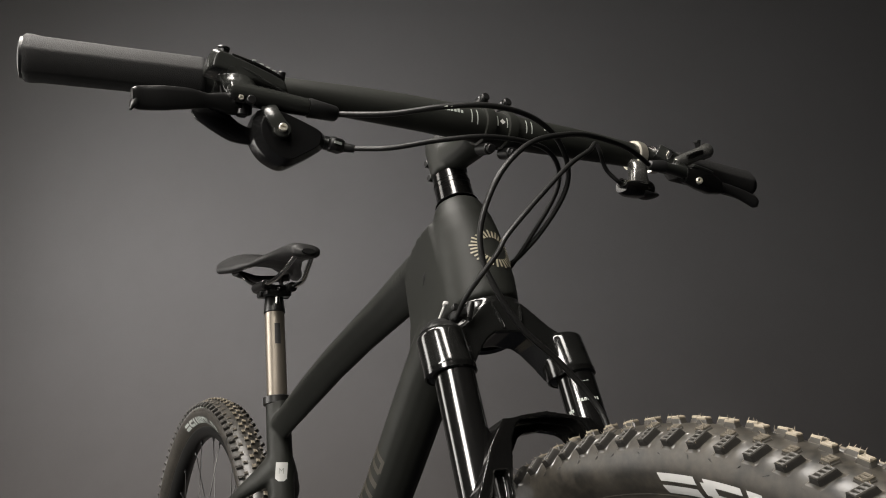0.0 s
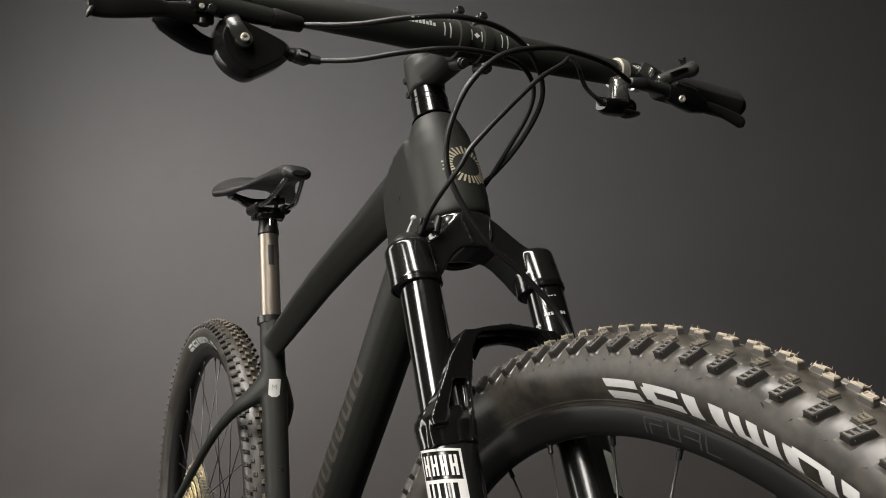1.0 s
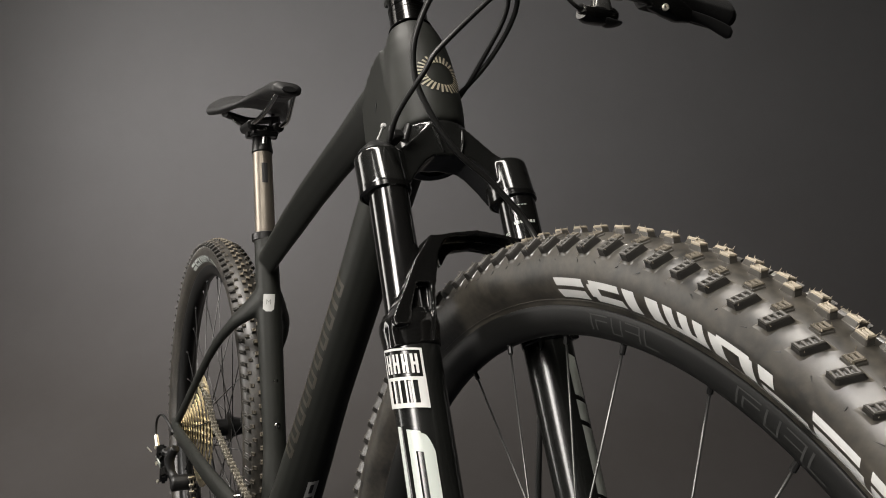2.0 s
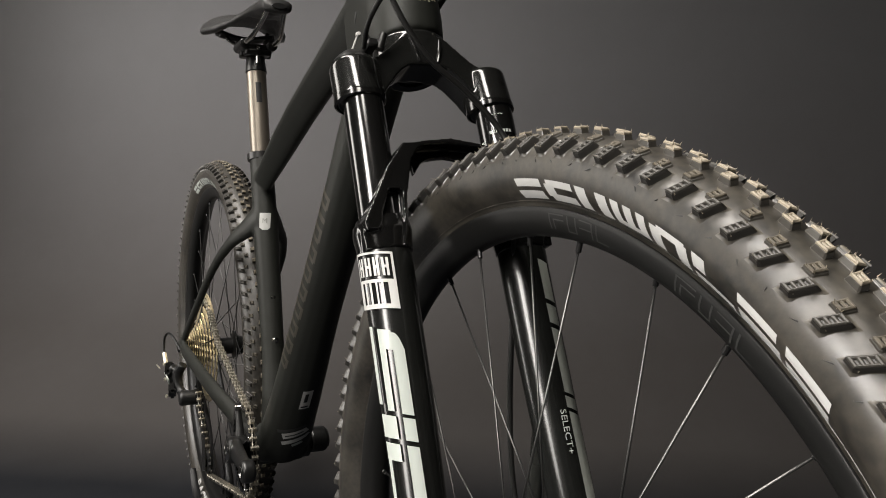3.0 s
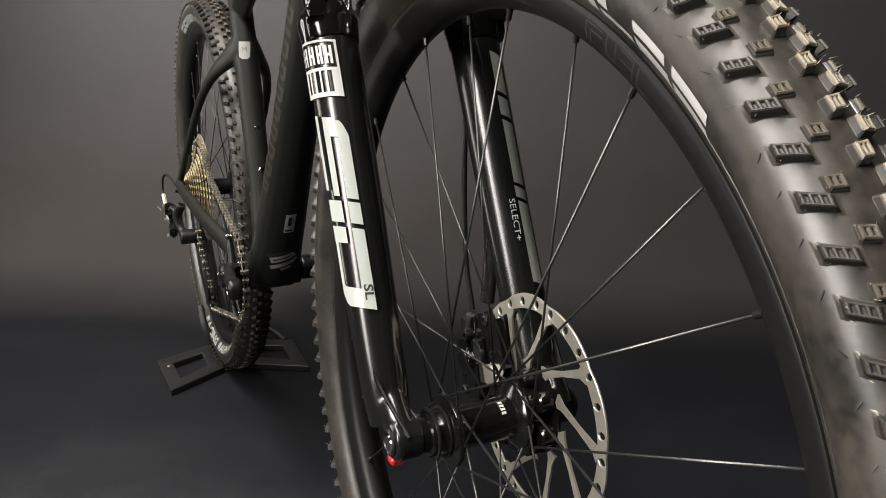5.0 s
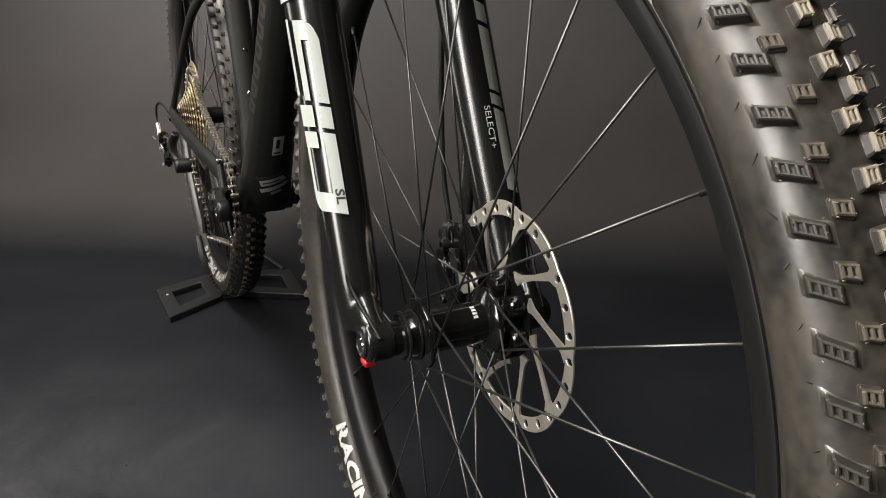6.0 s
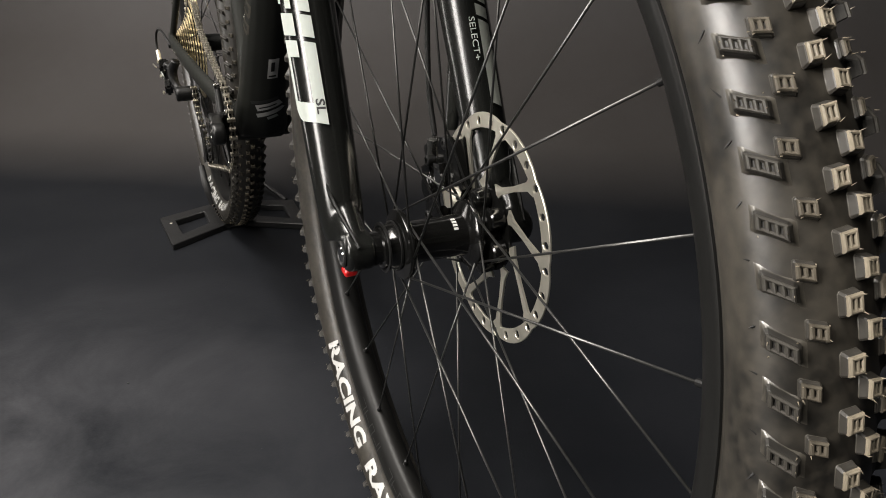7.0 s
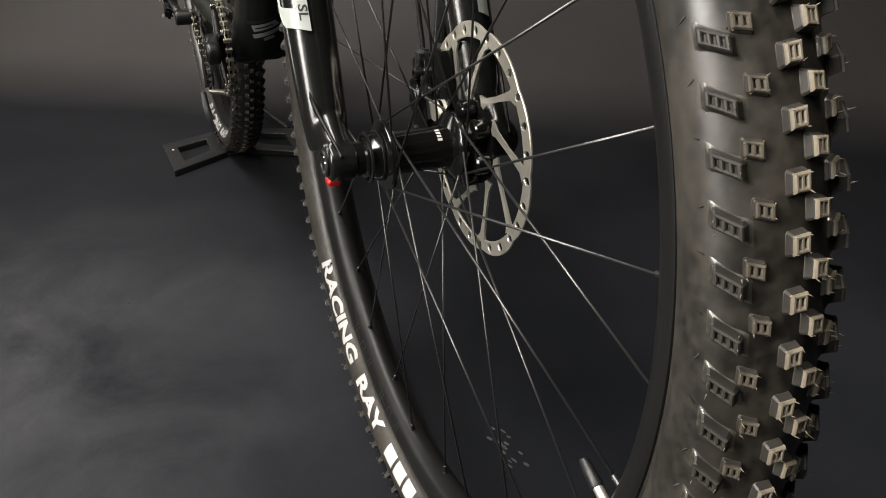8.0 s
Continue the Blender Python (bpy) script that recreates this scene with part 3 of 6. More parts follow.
    tube(bm, [(0.226, -0.045, 0.930), (0.205, 0.0, 0.926), (0.226, 0.045, 0.930)], [0.008, 0.010, 0.008], [0.006, 0.006, 0.006], n=14, seg=10, side=(1, 0, 0))
    part("rail_bridge", bm, PLASTIC, saddle, "black plastic rear bridge")


build_seat()

# ---------------------------------------------------------------- fork


def leg_map(y0, d0, az0, r):
    """Flat (u along the leg, w round it) to a fork leg's skin; w to the right seen from outside."""
    e1, e2 = FWD, V((0, 1, 0))

    def fn(u, w):
        a = az0 + w / r
        return leg(d0 + u, y0) + (e1 * math.cos(a) + e2 * math.sin(a)) * (r + 0.0004)
    return fn


LEG_Y = {-1: -0.0642, 1: 0.0603}      # leg axes off the middle


def build_fork():
    fork = new("suspension_fork")
    fork.parent = bike
    fork["label"] = "gloss black suspension fork with white and grey graphics"
    # crown
    half = [(-0.066, -0.030), (-0.054, -0.034), (-0.0445, -0.0400), (-0.0360, -0.0470), (-0.0270, -0.0555), (-0.018, -0.0630), (0.0, -0.0640)]
    under = [(-0.054, 0.005), (-0.0450, -0.004), (-0.0370, -0.0150), (-0.0270, -0.0265), (-0.0180, -0.0325), (0.0, -0.0340)]
    line = half + [(-y, d) for y, d in half[-2::-1]] + [(-y, d) for y, d in under] + under[-2::-1]
    m = Matrix.Translation(LEG0 - FWD * 0.009) @ Matrix(((0, -UP.x, FWD.x), (1, -UP.y, FWD.y), (0, -UP.z, FWD.z))).to_4x4()
    bm = plate(bmesh.new(), line, 0.032, m)
    bmesh.ops.triangulate(bm, faces=bm.faces)
    for s in (-1, 1):
        rod(bm, leg(-0.034, LEG_Y[s] - 0.002) - FWD * 0.005, leg(0.004, LEG_Y[s] - 0.001) - FWD * 0.003, 0.0206, 0.0212, seg=36)
    hub0 = LEG0 - FWD * 0.0257
    lathe(bm, [(0.0270, 0.0405), (0.0312, 0.0435), (0.0322, 0.050), (0.0335, 0.060), (0.0335, 0.0690), (0.0310, 0.0705)], hub0, UP, 40)
    part("crown", blend(bm, 0.0013, 8), CROWNP, fork, "gloss black fork crown")
    # facets on the front of the crown
    for s in (-1, 1):
        bm = tube(bmesh.new(), [leg(-0.0610, s * 0.0150) + FWD * 0.0065, leg(-0.0480, s * 0.0120) + FWD * 0.0080, leg(-0.0370, s * 0.0085) + FWD * 0.0075], [0.0010, 0.0016, 0.0010], n=10, seg=8)
        part("crown_ridge", bm, CROWNP, fork)
    bm = lathe(bmesh.new(), [(0.0, 0.0420), (0.0150, 0.0420), (0.0150, 0.0385), (0.0225, 0.0380), (0.0250, 0.0400), (0.0250, 0.044)], hub0, UP, 36)
    part("steerer_foot", bm, GLOSS, fork)
    for s in (-1, 1):
        # stanchion and its caps
        bm = rod(bmesh.new(), leg(-0.02, LEG_Y[s]), leg(0.20, LEG_Y[s]), 0.0167, seg=40)
        part("stanchion", bm, STANCH, fork, "gloss black stanchion tube")
        bm = lathe(bmesh.new(), [(0.0200, -0.002), (0.0216, -0.001), (0.0216, 0.003), (0.0172, 0.0045)], leg(0.003, LEG_Y[s] - 0.001) - FWD * 0.003, UP, 40, close=True)
        part("crown_lip", bm, GLOSS, fork)
        bm = bmesh.new()
        top = 0.0 if s < 0 else 0.006
        rod(bm, leg(-0.032, LEG_Y[s] - 0.002) - FWD * 0.005, leg(-0.0400 + top, LEG_Y[s] - 0.002) - FWD * 0.005, 0.0175, 0.0155, seg=28)
        rod(bm, leg(-0.039 + top, LEG_Y[s] - 0.002) - FWD * 0.005, leg(-0.044 + top, LEG_Y[s] - 0.002) - FWD * 0.005, 0.0115, 0.0100, seg=20)
        part("top_cap", bm, ALLOY, fork, "black top cap")
        # lower leg
        bm = bmesh.new()
        tube(bm, [leg(0.116, LEG_Y[s]), leg(0.14, LEG_Y[s]), leg(0.24, LEG_Y[s]), leg(0.33, LEG_Y[s] + s * 0.001), leg(0.395, LEG_Y[s] + s * 0.0015), leg(0.425, LEG_Y[s] + s * 0.0015)],
             [0.0205, 0.0208, 0.0200, 0.0188, 0.0172, 0.0150], [0.0205, 0.0208, 0.0200, 0.0188, 0.0174, 0.0150], n=40, seg=36)
        # flat web behind the drive-side leg, and the dropout lug
        if s < 0:
            tube(bm, [leg(0.13, s * 0.058) - FWD * 0.012, leg(0.25, s * 0.056) - FWD * 0.014, leg(0.36, s * 0.058) - FWD * 0.010],
                 [0.012, 0.010, 0.008], [0.012, 0.014, 0.010], n=16, seg=14)
        tube(bm, [leg(0.402, LEG_Y[s] + s * 0.0015), leg(0.414, s * 0.0655) + FWD * 0.009, FH + V((0, s * 0.0635, 0))], [0.0120, 0.0112, 0.0105],
             [0.0150, 0.0135, 0.0120], n=12, seg=20)
        rod(bm, FH + V((0, s * 0.0525, 0)), FH + V((0, s * 0.0745, 0)), 0.0138, seg=32)
        part("lower_leg", blend(bm, 0.0018, 6), LEGPAINT, fork, "gloss graphite lower leg")
        # wiper seal and its collar
        bm = lathe(bmesh.new(), [(0.0176, 0.0), (0.0198, 0.001), (0.0210, 0.005), (0.0222, 0.010), (0.0222, 0.020), (0.0206, 0.024)],
                   leg(0.108, LEG_Y[s]), -UP, 36)
        part("wiper_seal", bm, GLOSS, fork)
        # bead on the dropout
        bm = lathe(bmesh.new(), [(0.0065, -0.004), (0.0092, -0.003), (0.0098, 0.0), (0.0085, 0.001), (0.0065, -0.001)],
                   FH + V((0, s * 0.0755, 0)), (0, s, 0), 28, close=True)
        part("axle_end", bm, ALLOY, fork)
        bm = tube(bmesh.new(), [leg(0.376, s * 0.0760) + FWD * 0.012, leg(0.396, s * 0.0745) + FWD * 0.0150, FH + V((0.013, s * 0.0660, 0.008))], [0.0012, 0.0020, 0.0012], n=10, seg=8)
        part("dropout_rib", bm, LEGPAINT, fork)
    # arch between the lowers
    outer = [(-0.0850, 0.1151), (-0.0730, 0.0940), (-0.0605, 0.0710), (-0.0440, 0.0500)]
    inner = [(-0.0302, 0.0530), (-0.0341, 0.0575), (-0.0394, 0.0661), (-0.0451, 0.0833), (-0.0474, 0.0977), (-0.0495, 0.1166), (-0.0536, 0.1360)]
    face = Matrix(((0, -UP.x, FWD.x), (1, -UP.y, FWD.y), (0, -UP.z, FWD.z))).to_4x4()

    def layer(bm, pts, lo, hi, s):
        plate(bm, [(-s * y, d) for y, d in pts], hi - lo, Matrix.Translation(LEG0 + FWD * (lo + hi) / 2 + V((0, -0.001, 0))) @ face)

    bm = bmesh.new()
    for s in (-1, 1):
        # back layer of each post, then the front layer with its pocket left open
        layer(bm, outer + inner + [(-0.0840, 0.1360)], 0.002, 0.0155, s)
        layer(bm, outer + inner[:3] + [(-0.0452, 0.0895), (-0.0620, 0.0895), (-0.0690, 0.1083), (-0.0740, 0.1230), (-0.0840, 0.1230)], 0.0150, 0.0225, s)
        layer(bm, [(-0.0456, 0.0885), (-0.0474, 0.0977), (-0.0495, 0.1166), (-0.0536, 0.1360), (-0.0566, 0.1360), (-0.0528, 0.1166), (-0.0510, 0.0977), (-0.0505, 0.0885)], 0.0150, 0.0225, s)
        tube(bm, [leg(0.113, LEG_Y[s]), leg(0.120, LEG_Y[s]), leg(0.137, LEG_Y[s])], [0.0226, 0.0236, 0.0216], n=7, seg=32)
    # bridge: a thin front lip and a deeper rear wall
    lip = [(-0.0440, 0.0500), (-0.0330, 0.0488), (-0.0194, 0.0462), (0.0, 0.0440), (0.0194, 0.0462), (0.0330, 0.0488), (0.0440, 0.0500), (0.0302, 0.0530), (0.0250, 0.0505),
           (0.0, 0.0484), (-0.0250, 0.0505), (-0.0302, 0.0530)]
    layer(bm, lip, 0.002, 0.0225, 1)
    layer(bm, [(-0.0350, 0.0490), (0.0, 0.0450), (0.0350, 0.0490), (0.0310, 0.0712), (0.0236, 0.0609), (0.0180, 0.0577), (0.0, 0.0550), (-0.0180, 0.0577), (-0.0236, 0.0609), (-0.0310, 0.0712)], 0.002, 0.009, 1)
    bmesh.ops.triangulate(bm, faces=bm.faces)
    part("arch", blend(bm, 0.0011, 3), GLOSS, fork, "gloss black fork arch", 30)
    # remote cable stop and valve lever on the drive-side cap
    bm = tube(bmesh.new(), [leg(-0.040, -0.068) - FWD * 0.006, leg(-0.047, -0.066) + FWD * 0.000, leg(-0.055, -0.063) + FWD * 0.006], [0.0011, 0.0010, 0.0009], n=8, seg=8)
    lathe(bm, [(0.0, -0.003), (0.0016, -0.0026), (0.0025, 0.0), (0.0016, 0.0026), (0.0, 0.003)], leg(-0.056, -0.0625) + FWD * 0.007, (1, 0, 0.3), 12)
    part("cable_anchor", bm, WHITE, fork, "white cable end")
    bm = bmesh.new()
    box(bm, (0.016, 0.010, 0.008), basis(leg(-0.044, -0.055) + FWD * 0.010, FWD, UP), 0.0015)
    rod(bm, leg(-0.040, -0.048) + FWD * 0.012, leg(-0.054, -0.043) + FWD * 0.016, 0.0042, 0.0032, seg=12)
    rod(bm, leg(-0.048, -0.060) + FWD * 0.014, leg(-0.048, -0.060) + FWD * 0.018, 0.0030, seg=10)
    part("remote_stop", bm, ALLOY, fork, "black remote cable stop")
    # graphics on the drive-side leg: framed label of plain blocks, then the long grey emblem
    low_r = 0.0209
    flat = leg_map(-0.065, 0.1378, radians(-52), low_r)

    def fn(u, w):
        return flat(u + 0.17 * w, w - 0.0012)
    bm = bmesh.new()
    for u0, u1, w0, w1 in ((0.0, 0.0018, -0.0175, 0.0175), (0.0215, 0.0440, 0.0150, 0.0175), (0.0, 0.022, 0.0157, 0.0175), (0.0, 0.022, -0.0175, -0.0157),
                           (0.0215, 0.0240, -0.0175, 0.0175), (0.0405, 0.0440, -0.0175, 0.0175), (0.0215, 0.0440, -0.0175, -0.0150)):
        sheet(bm, u0, u1, w0, w1, 6, 14)
    part("label_border", bend(bm, fn), WHITE, fork, "white framed label", 60)
    for k, (w, w2) in enumerate(((-0.0135, -0.0080), (-0.0060, -0.0005), (0.0015, 0.0062), (0.0082, 0.0135))):
        bm = bmesh.new()
        sheet(bm, 0.0045, 0.0188, w, w + 0.0020, 4, 2)
        sheet(bm, 0.0045, 0.0188, w2 - 0.0020, w2, 4, 2)
        sheet(bm, 0.0105, 0.0128, w + 0.0020, w2 - 0.0020, 2, 2)
        part("label_block", bend(bm, fn), WHITE, fork, "", 60)
        bm = bmesh.new()
        for a, b in ((-0.0150, -0.0118), (-0.0090, -0.0070), (-0.0040, -0.0020), (0.0015, 0.0030), (0.0062, 0.0078), (0.0112, 0.0150))[k::4]:
            sheet(bm, 0.0240, 0.0405, a, b, 4, 2)
        if bm.verts:
            part("label_block", bend(bm, fn), WHITE, fork, "", 60)
        else:
            bm.free()
    # slanted blocks of the long emblem
    slant = leg_map(-0.0655, 0.0, radians(-52), 0.0203)
    blocks = [(0.1965, 0.2535, -0.0124, -0.0085), (0.1975, 0.2570, -0.0037, 0.0014), (0.1975, 0.2120, 0.0014, 0.0067),
              (0.1990, 0.2580, 0.0067, 0.0148), (0.2605, 0.2765, -0.0112, 0.0018), (0.2605, 0.2765, 0.0067, 0.0150),
              (0.2800, 0.2920, -0.0108, 0.0018), (0.2800, 0.3385, 0.0067, 0.0150), (0.2920, 0.3385, -0.0104, -0.0070), (0.3245, 0.3385, -0.0070, 0.0067)]
    for u0, u1, w0, w1 in blocks:
        bm = sheet(bmesh.new(), u0, u1, w0, w1, 12, 6)
        for v in bm.verts:
            # the outer corners are rounded off
            v.co.x += 0.32 * v.co.y + (0.012 * max(0.0, (v.co.y - 0.0085) / 0.0065) ** 2 * max(0.0, 1 - (v.co.x - 0.199) / 0.03) if w1 > 0.014 and u0 < 0.2 else 0.0)
            if u1 > 0.33 and w0 < -0.006:
                v.co.x -= 0.010 * max(0.0, (-0.0045 - v.co.y) / 0.006) ** 2 * max(0.0, (v.co.x - 0.310) / 0.0285)
        part("emblem_block", bend(bm, slant), SILVER, fork, "pale grey emblem block" if u0 < 0.197 else "", 60)
    bm = cut(letters("SL", 0.0088, 1.35, 0.0002), 1)
    bm.transform(Matrix.Translation((0.3295, 0.0112, 0)))
    fn2 = leg_map(-0.0655, 0.0, radians(-52), 0.0206)
    part("emblem_letters", bend(bm, lambda u, w: fn2(u + 0.12 * (w - 0.0108), w)), INK, fork, "dark letters", 60)
    # graphics on the other leg
    fn = leg_map(0.0608, 0.150, radians(-20), 0.0205)
    for u0, u1, w0, w1 in ((-0.004, 0.030, 0.0072, 0.0170), (0.034, 0.050, 0.0070, 0.0170), (0.054, 0.106, 0.0072, 0.0170), (0.109, 0.118, 0.0068, 0.0170),
                           (0.121, 0.186, 0.0076, 0.0172)):
        bm = sheet(bmesh.new(), u0, u1, w0, w1, 12, 3, 0.4)
        part("leg_stripe", bend(bm, fn), GREYD, fork, "grey leg stripe" if u0 == 0 else "", 60)
    bm = cut(letters("SELECT+", 0.0068, 1.32), 1)
    bm.transform(Matrix.Translation((0.139, 0.0024, 0)))
    part("leg_letters", bend(bm, fn), SILVER, fork, "pale grey letters", 60)
    fn = leg_map(0.0603, 0.010, radians(-35), 0.0169)
    for u, w, wd, h in ((0.004, 0.002, 0.014, 0.0010), (0.019, 0.004, 0.020, 0.0040), (0.026, -0.014, 0.006, 0.0035)):
        n = max(3, int(wd / 0.0026))
        for k in range(n):
            w0 = w - wd / 2 + wd * k / n
            bm = sheet(bmesh.new(), u, u + h * 0.7, w0, w0 + wd / n * 0.72, 2, 3)
            part("stanchion_print", bend(bm, fn), SILVER, fork, "", 60)
    # red tab of the axle
    bm = box(bmesh.new(), (0.010, 0.010, 0.0062), pose(FH.x - 0.004, -0.0690, FH.z - 0.0155, 0, 10, 0), 0.0015)
    part("axle_tab", bm, RED, fork, "red axle tab")
    rod(bm := bmesh.new(), FH + V((0, -0.0765, 0)), FH + V((0, 0.0765, 0)), 0.0062, seg=24)
    part("axle", bm, CHROME, fork)
    return fork


fork = build_fork()

# ---------------------------------------------------------------- wheels
T_W, T_H, T_C, T_L = 0.0272, 0.0222, 0.3350, 0.0262     # tyre casing: half width, half height, radius of its middle, depth below it


def ring_point(hub, a, r, y):
    return hub + V((r * math.cos(a), y, r * math.sin(a)))


def tread_matrix(hub, a, phi, lift=0.0, twist=0.0):
    """Frame on the tyre casing: x along the tread, z outwards; phi from the middle towards the drive side."""
    r, y = T_C + T_H * math.cos(phi), -T_W * math.sin(phi)
    nr, ny = math.cos(phi) / T_H, -math.sin(phi) / T_W
    ln = math.hypot(nr, ny)
    nr, ny = nr / ln, ny / ln
    z = V((nr * math.cos(a), ny, nr * math.sin(a)))
    x = V((-math.sin(a), 0, math.cos(a)))
    return basis(ring_point(hub, a, r, y) + z * lift, x, z) @ Matrix.Rotation(twist, 4, "Z")


def wall_map(hub, side, lift=0.0004):
    """Flat (u along the wall, w outwards from radius 0.325) to the tyre's side wall, about angle zero."""
    def fn(a, r):
        k = max(-1, min(1, (r - T_C) / (T_H if r > T_C else T_L)))
        y = T_W * math.sqrt(1 - k * k) + lift
        return ring_point(hub, a, r, side * y)
    return fn


def knob_mesh(name, length, width, height, slots, skew, top, flank, foot):
    """A tread block on a flared foot, with short slots cut across its top, in its own frame (x along the tread)."""
    bm = bmesh.new()
    deep = 0.0014
    rings = []
    for kx, ky, z in ((1 + foot, 1 + 0.4 * foot, -0.0017), (1 + 0.55 * foot, 1 + 0.24 * foot, -0.0008), (1.24, 1.10, 0.0002), (1.14, 1.05, 0.3 * height), (1.03, 1.0, height - deep - 0.0005), (0.94, 0.94, height - deep)):
        ring = [(-1, -0.82), (-0.8, -1), (0.8, -1), (1, -0.82), (1, 0.82), (0.8, 1), (-0.8, 1), (-1, 0.82)]
        rings.append([bm.verts.new((x * kx * length / 2 + skew * y * ky * width / 2, y * ky * width / 2, z)) for x, y in ring])
    for i, (a, b) in enumerate(zip(rings, rings[1:])):
        for k in range(8):
            f = bm.faces.new((a[k], a[(k + 1) % 8], b[(k + 1) % 8], b[k]))
            f.material_index = 2 if i < 2 else 1
            f.smooth = i < 2
    # slot floors get the darker flank material, so their shade is in the colour
    bm.faces.new(rings[-1]).material_index = 1
    n = slots
    slot = 0.092 * width
    rim = (width * 0.94 - n * slot) / (n + 1)
    for k in range(n + 1):
        y = -width * 0.47 + rim / 2 + k * (rim + slot)
        add_prism(bm, length * 0.94, rim, 0.0, y, skew, height - deep - 0.0002, height - 0.0002 * (0 < k < n))
    for sx in (-1, 1):
        add_prism(bm, length * 0.25, width * 0.93, sx * length * 0.34, 0.0, skew, height - deep - 0.0002, height - 0.0001)
    out = bpy.data.meshes.new(name)
    bm.to_mesh(out)
    bm.free()
    out.materials.append(top)
    out.materials.append(flank)
    out.materials.append(FOOT)
    return out


def add_prism(bm, lx, ly, cx, cy, skew, z0, z1):
    """A raised bar with chamfered top edges."""
    rings = []
    for inset, z in ((0.0, z0), (0.0, z1 - 0.0006), (0.0006, z1)):
        hx, hy = lx / 2 - inset, ly / 2 - min(inset, ly * 0.3)
        rings.append([bm.verts.new((cx + x * hx + skew * (cy + y * hy), cy + y * hy, z)) for x, y in ((-1, -1), (1, -1), (1, 1), (-1, 1))])
    for a, b in zip(rings, rings[1:]):
        for k in range(4):
            bm.faces.new((a[k], a[(k + 1) % 4], b[(k + 1) % 4], b[k]))
    bm.faces.new(rings[-1])


def join_into(name, pairs, parent, label, kind=""):
    """Many copies of small meshes as one object."""
    vs, fs, which, mats = [], [], [], []
    for me, _ in pairs:
        mats += [x for x in me.materials if x not in mats]
    for me, m in pairs:
        n0 = len(vs)
        vs += [tuple(m @ v.co) for v in me.vertices]
        for p in me.polygons:
            fs.append(tuple(n0 + i for i in p.vertices))
            which.append(mats.index(me.materials[p.material_index]))
    out = bpy.data.meshes.new(name)
    out.from_pydata(vs, [], fs)
    for material in mats:
        out.materials.append(material)
    out.polygons.foreach_set("material_index", which)
    ob = new(name, out)
    ob.parent = parent
    return tagged(ob, label, kind=kind)


def build_tyre(name, hub, near, seed, label, size=1.0):
    rnd = random.Random(seed)
    prof = []
    for k in range(41):
        phi = radians(-146 + 292 * k / 40)
        prof.append((T_C + (T_H if math.cos(phi) > 0 else T_L) * math.cos(phi), -T_W * math.sin(phi)))
    bead = [(0.3070, 0.0112), (0.3088, 0.0128), (0.3106, 0.0140)]
    prof = bead + prof + [(r, -y) for r, y in bead[::-1]]
    bm = lathe(bmesh.new(), prof, hub, (0, 1, 0), 160, cap=False)
    tyre = part(name, bm, RUBBER, bike, label, 60)
    # thin lines moulded into the side wall
    for side in (-1, 1):
        for r in (0.3135,):
            k = (r - T_C) / T_L
            y = side * T_W * math.sqrt(1 - k * k)
            bm = lathe(bmesh.new(), [(r - 0.0007, y), (r, y + side * 0.0006), (r + 0.0007, y)], hub, (0, 1, 0), 120, cap=False)
            part("wall_line", bm, RUBBER, tyre, "", 60)
    sizes = {"side": (0.0058, 0.0105, 0.0056), "mid": (0.0058, 0.0068, 0.0030), "cen": (0.0072, 0.0066, 0.0044)}
    sizes = {k: (a * size, b * size, c * size) for k, (a, b, c) in sizes.items()}
    kinds = {
        "side": knob_mesh("tread_block", *sizes["side"], 3, 0.50, SIDETOP, SIDEKNOB, 1.15),
        "mid": knob_mesh("tread_block", *sizes["mid"], 2, 0.25, KNOBMID, FLANK, 0.55),
        "cen": knob_mesh("tread_block", *sizes["cen"], 2, -0.10, KNOB, FLANK, 0.35),
    }
    pitch = 2 * math.pi / 110
    singles, rest, hairs = [], [], []
    for i in range(110):
        a = i * pitch + radians(1.92)
        items = []
        for s in (-1, 1):
            flip = 0 if s > 0 else pitch / 2
            items.append(("side", a + flip, s * radians(55.5), 0.0))
            items.append(("mid", a + flip + radians(0.70), s * radians(37.5 if i % 2 else 31.5), 0.0))
            items.append(("cen", a + (radians(-1.25) if s > 0 else radians(0.45)), s * radians(8.2), 0.0))
        for kind, ang, phi, tw in items:
            m = tread_matrix(hub, ang, phi, 0.0, tw + rnd.uniform(-0.03, 0.03))
            if phi < 0:
                m = m @ Matrix.Diagonal((1, -1, 1, 1))
            deg = math.degrees(ang) % 360
            ok = near and (deg - near[0]) % 360 <= (near[1] - near[0]) % 360 and phi > radians(-13)
            (singles if ok else rest).append((kinds[kind], m))
            ln, wd, ht = sizes[kind]
            for cx, cy in ((-1, -1), (1, -1), (-1, 1), (1, 1)):
                if rnd.random() < 0.6:
                    q = m @ V((cx * ln * 0.42, cy * wd * 0.42, ht))
                    d = (m.to_3x3() @ V((rnd.uniform(-0.4, 0.4), rnd.uniform(-0.4, 0.4), 1))).normalized()
                    hairs.append((q, q + d * rnd.uniform(0.0009, 0.0026)))
    if rest:
        join_into("tread", rest, tyre, "dusty black rubber tread blocks", "stuff")
    # moulding hairs on blocks and side walls
    fn = wall_map(hub, -1, 0.0)
    for i in range(110):
        a = 2 * math.pi * (i + rnd.uniform(-0.15, 0.15)) / 110
        p = fn(a, 0.3392)
        t = V((-math.sin(a), 0, math.cos(a)))
        o = V((math.cos(a), 0, math.sin(a)))
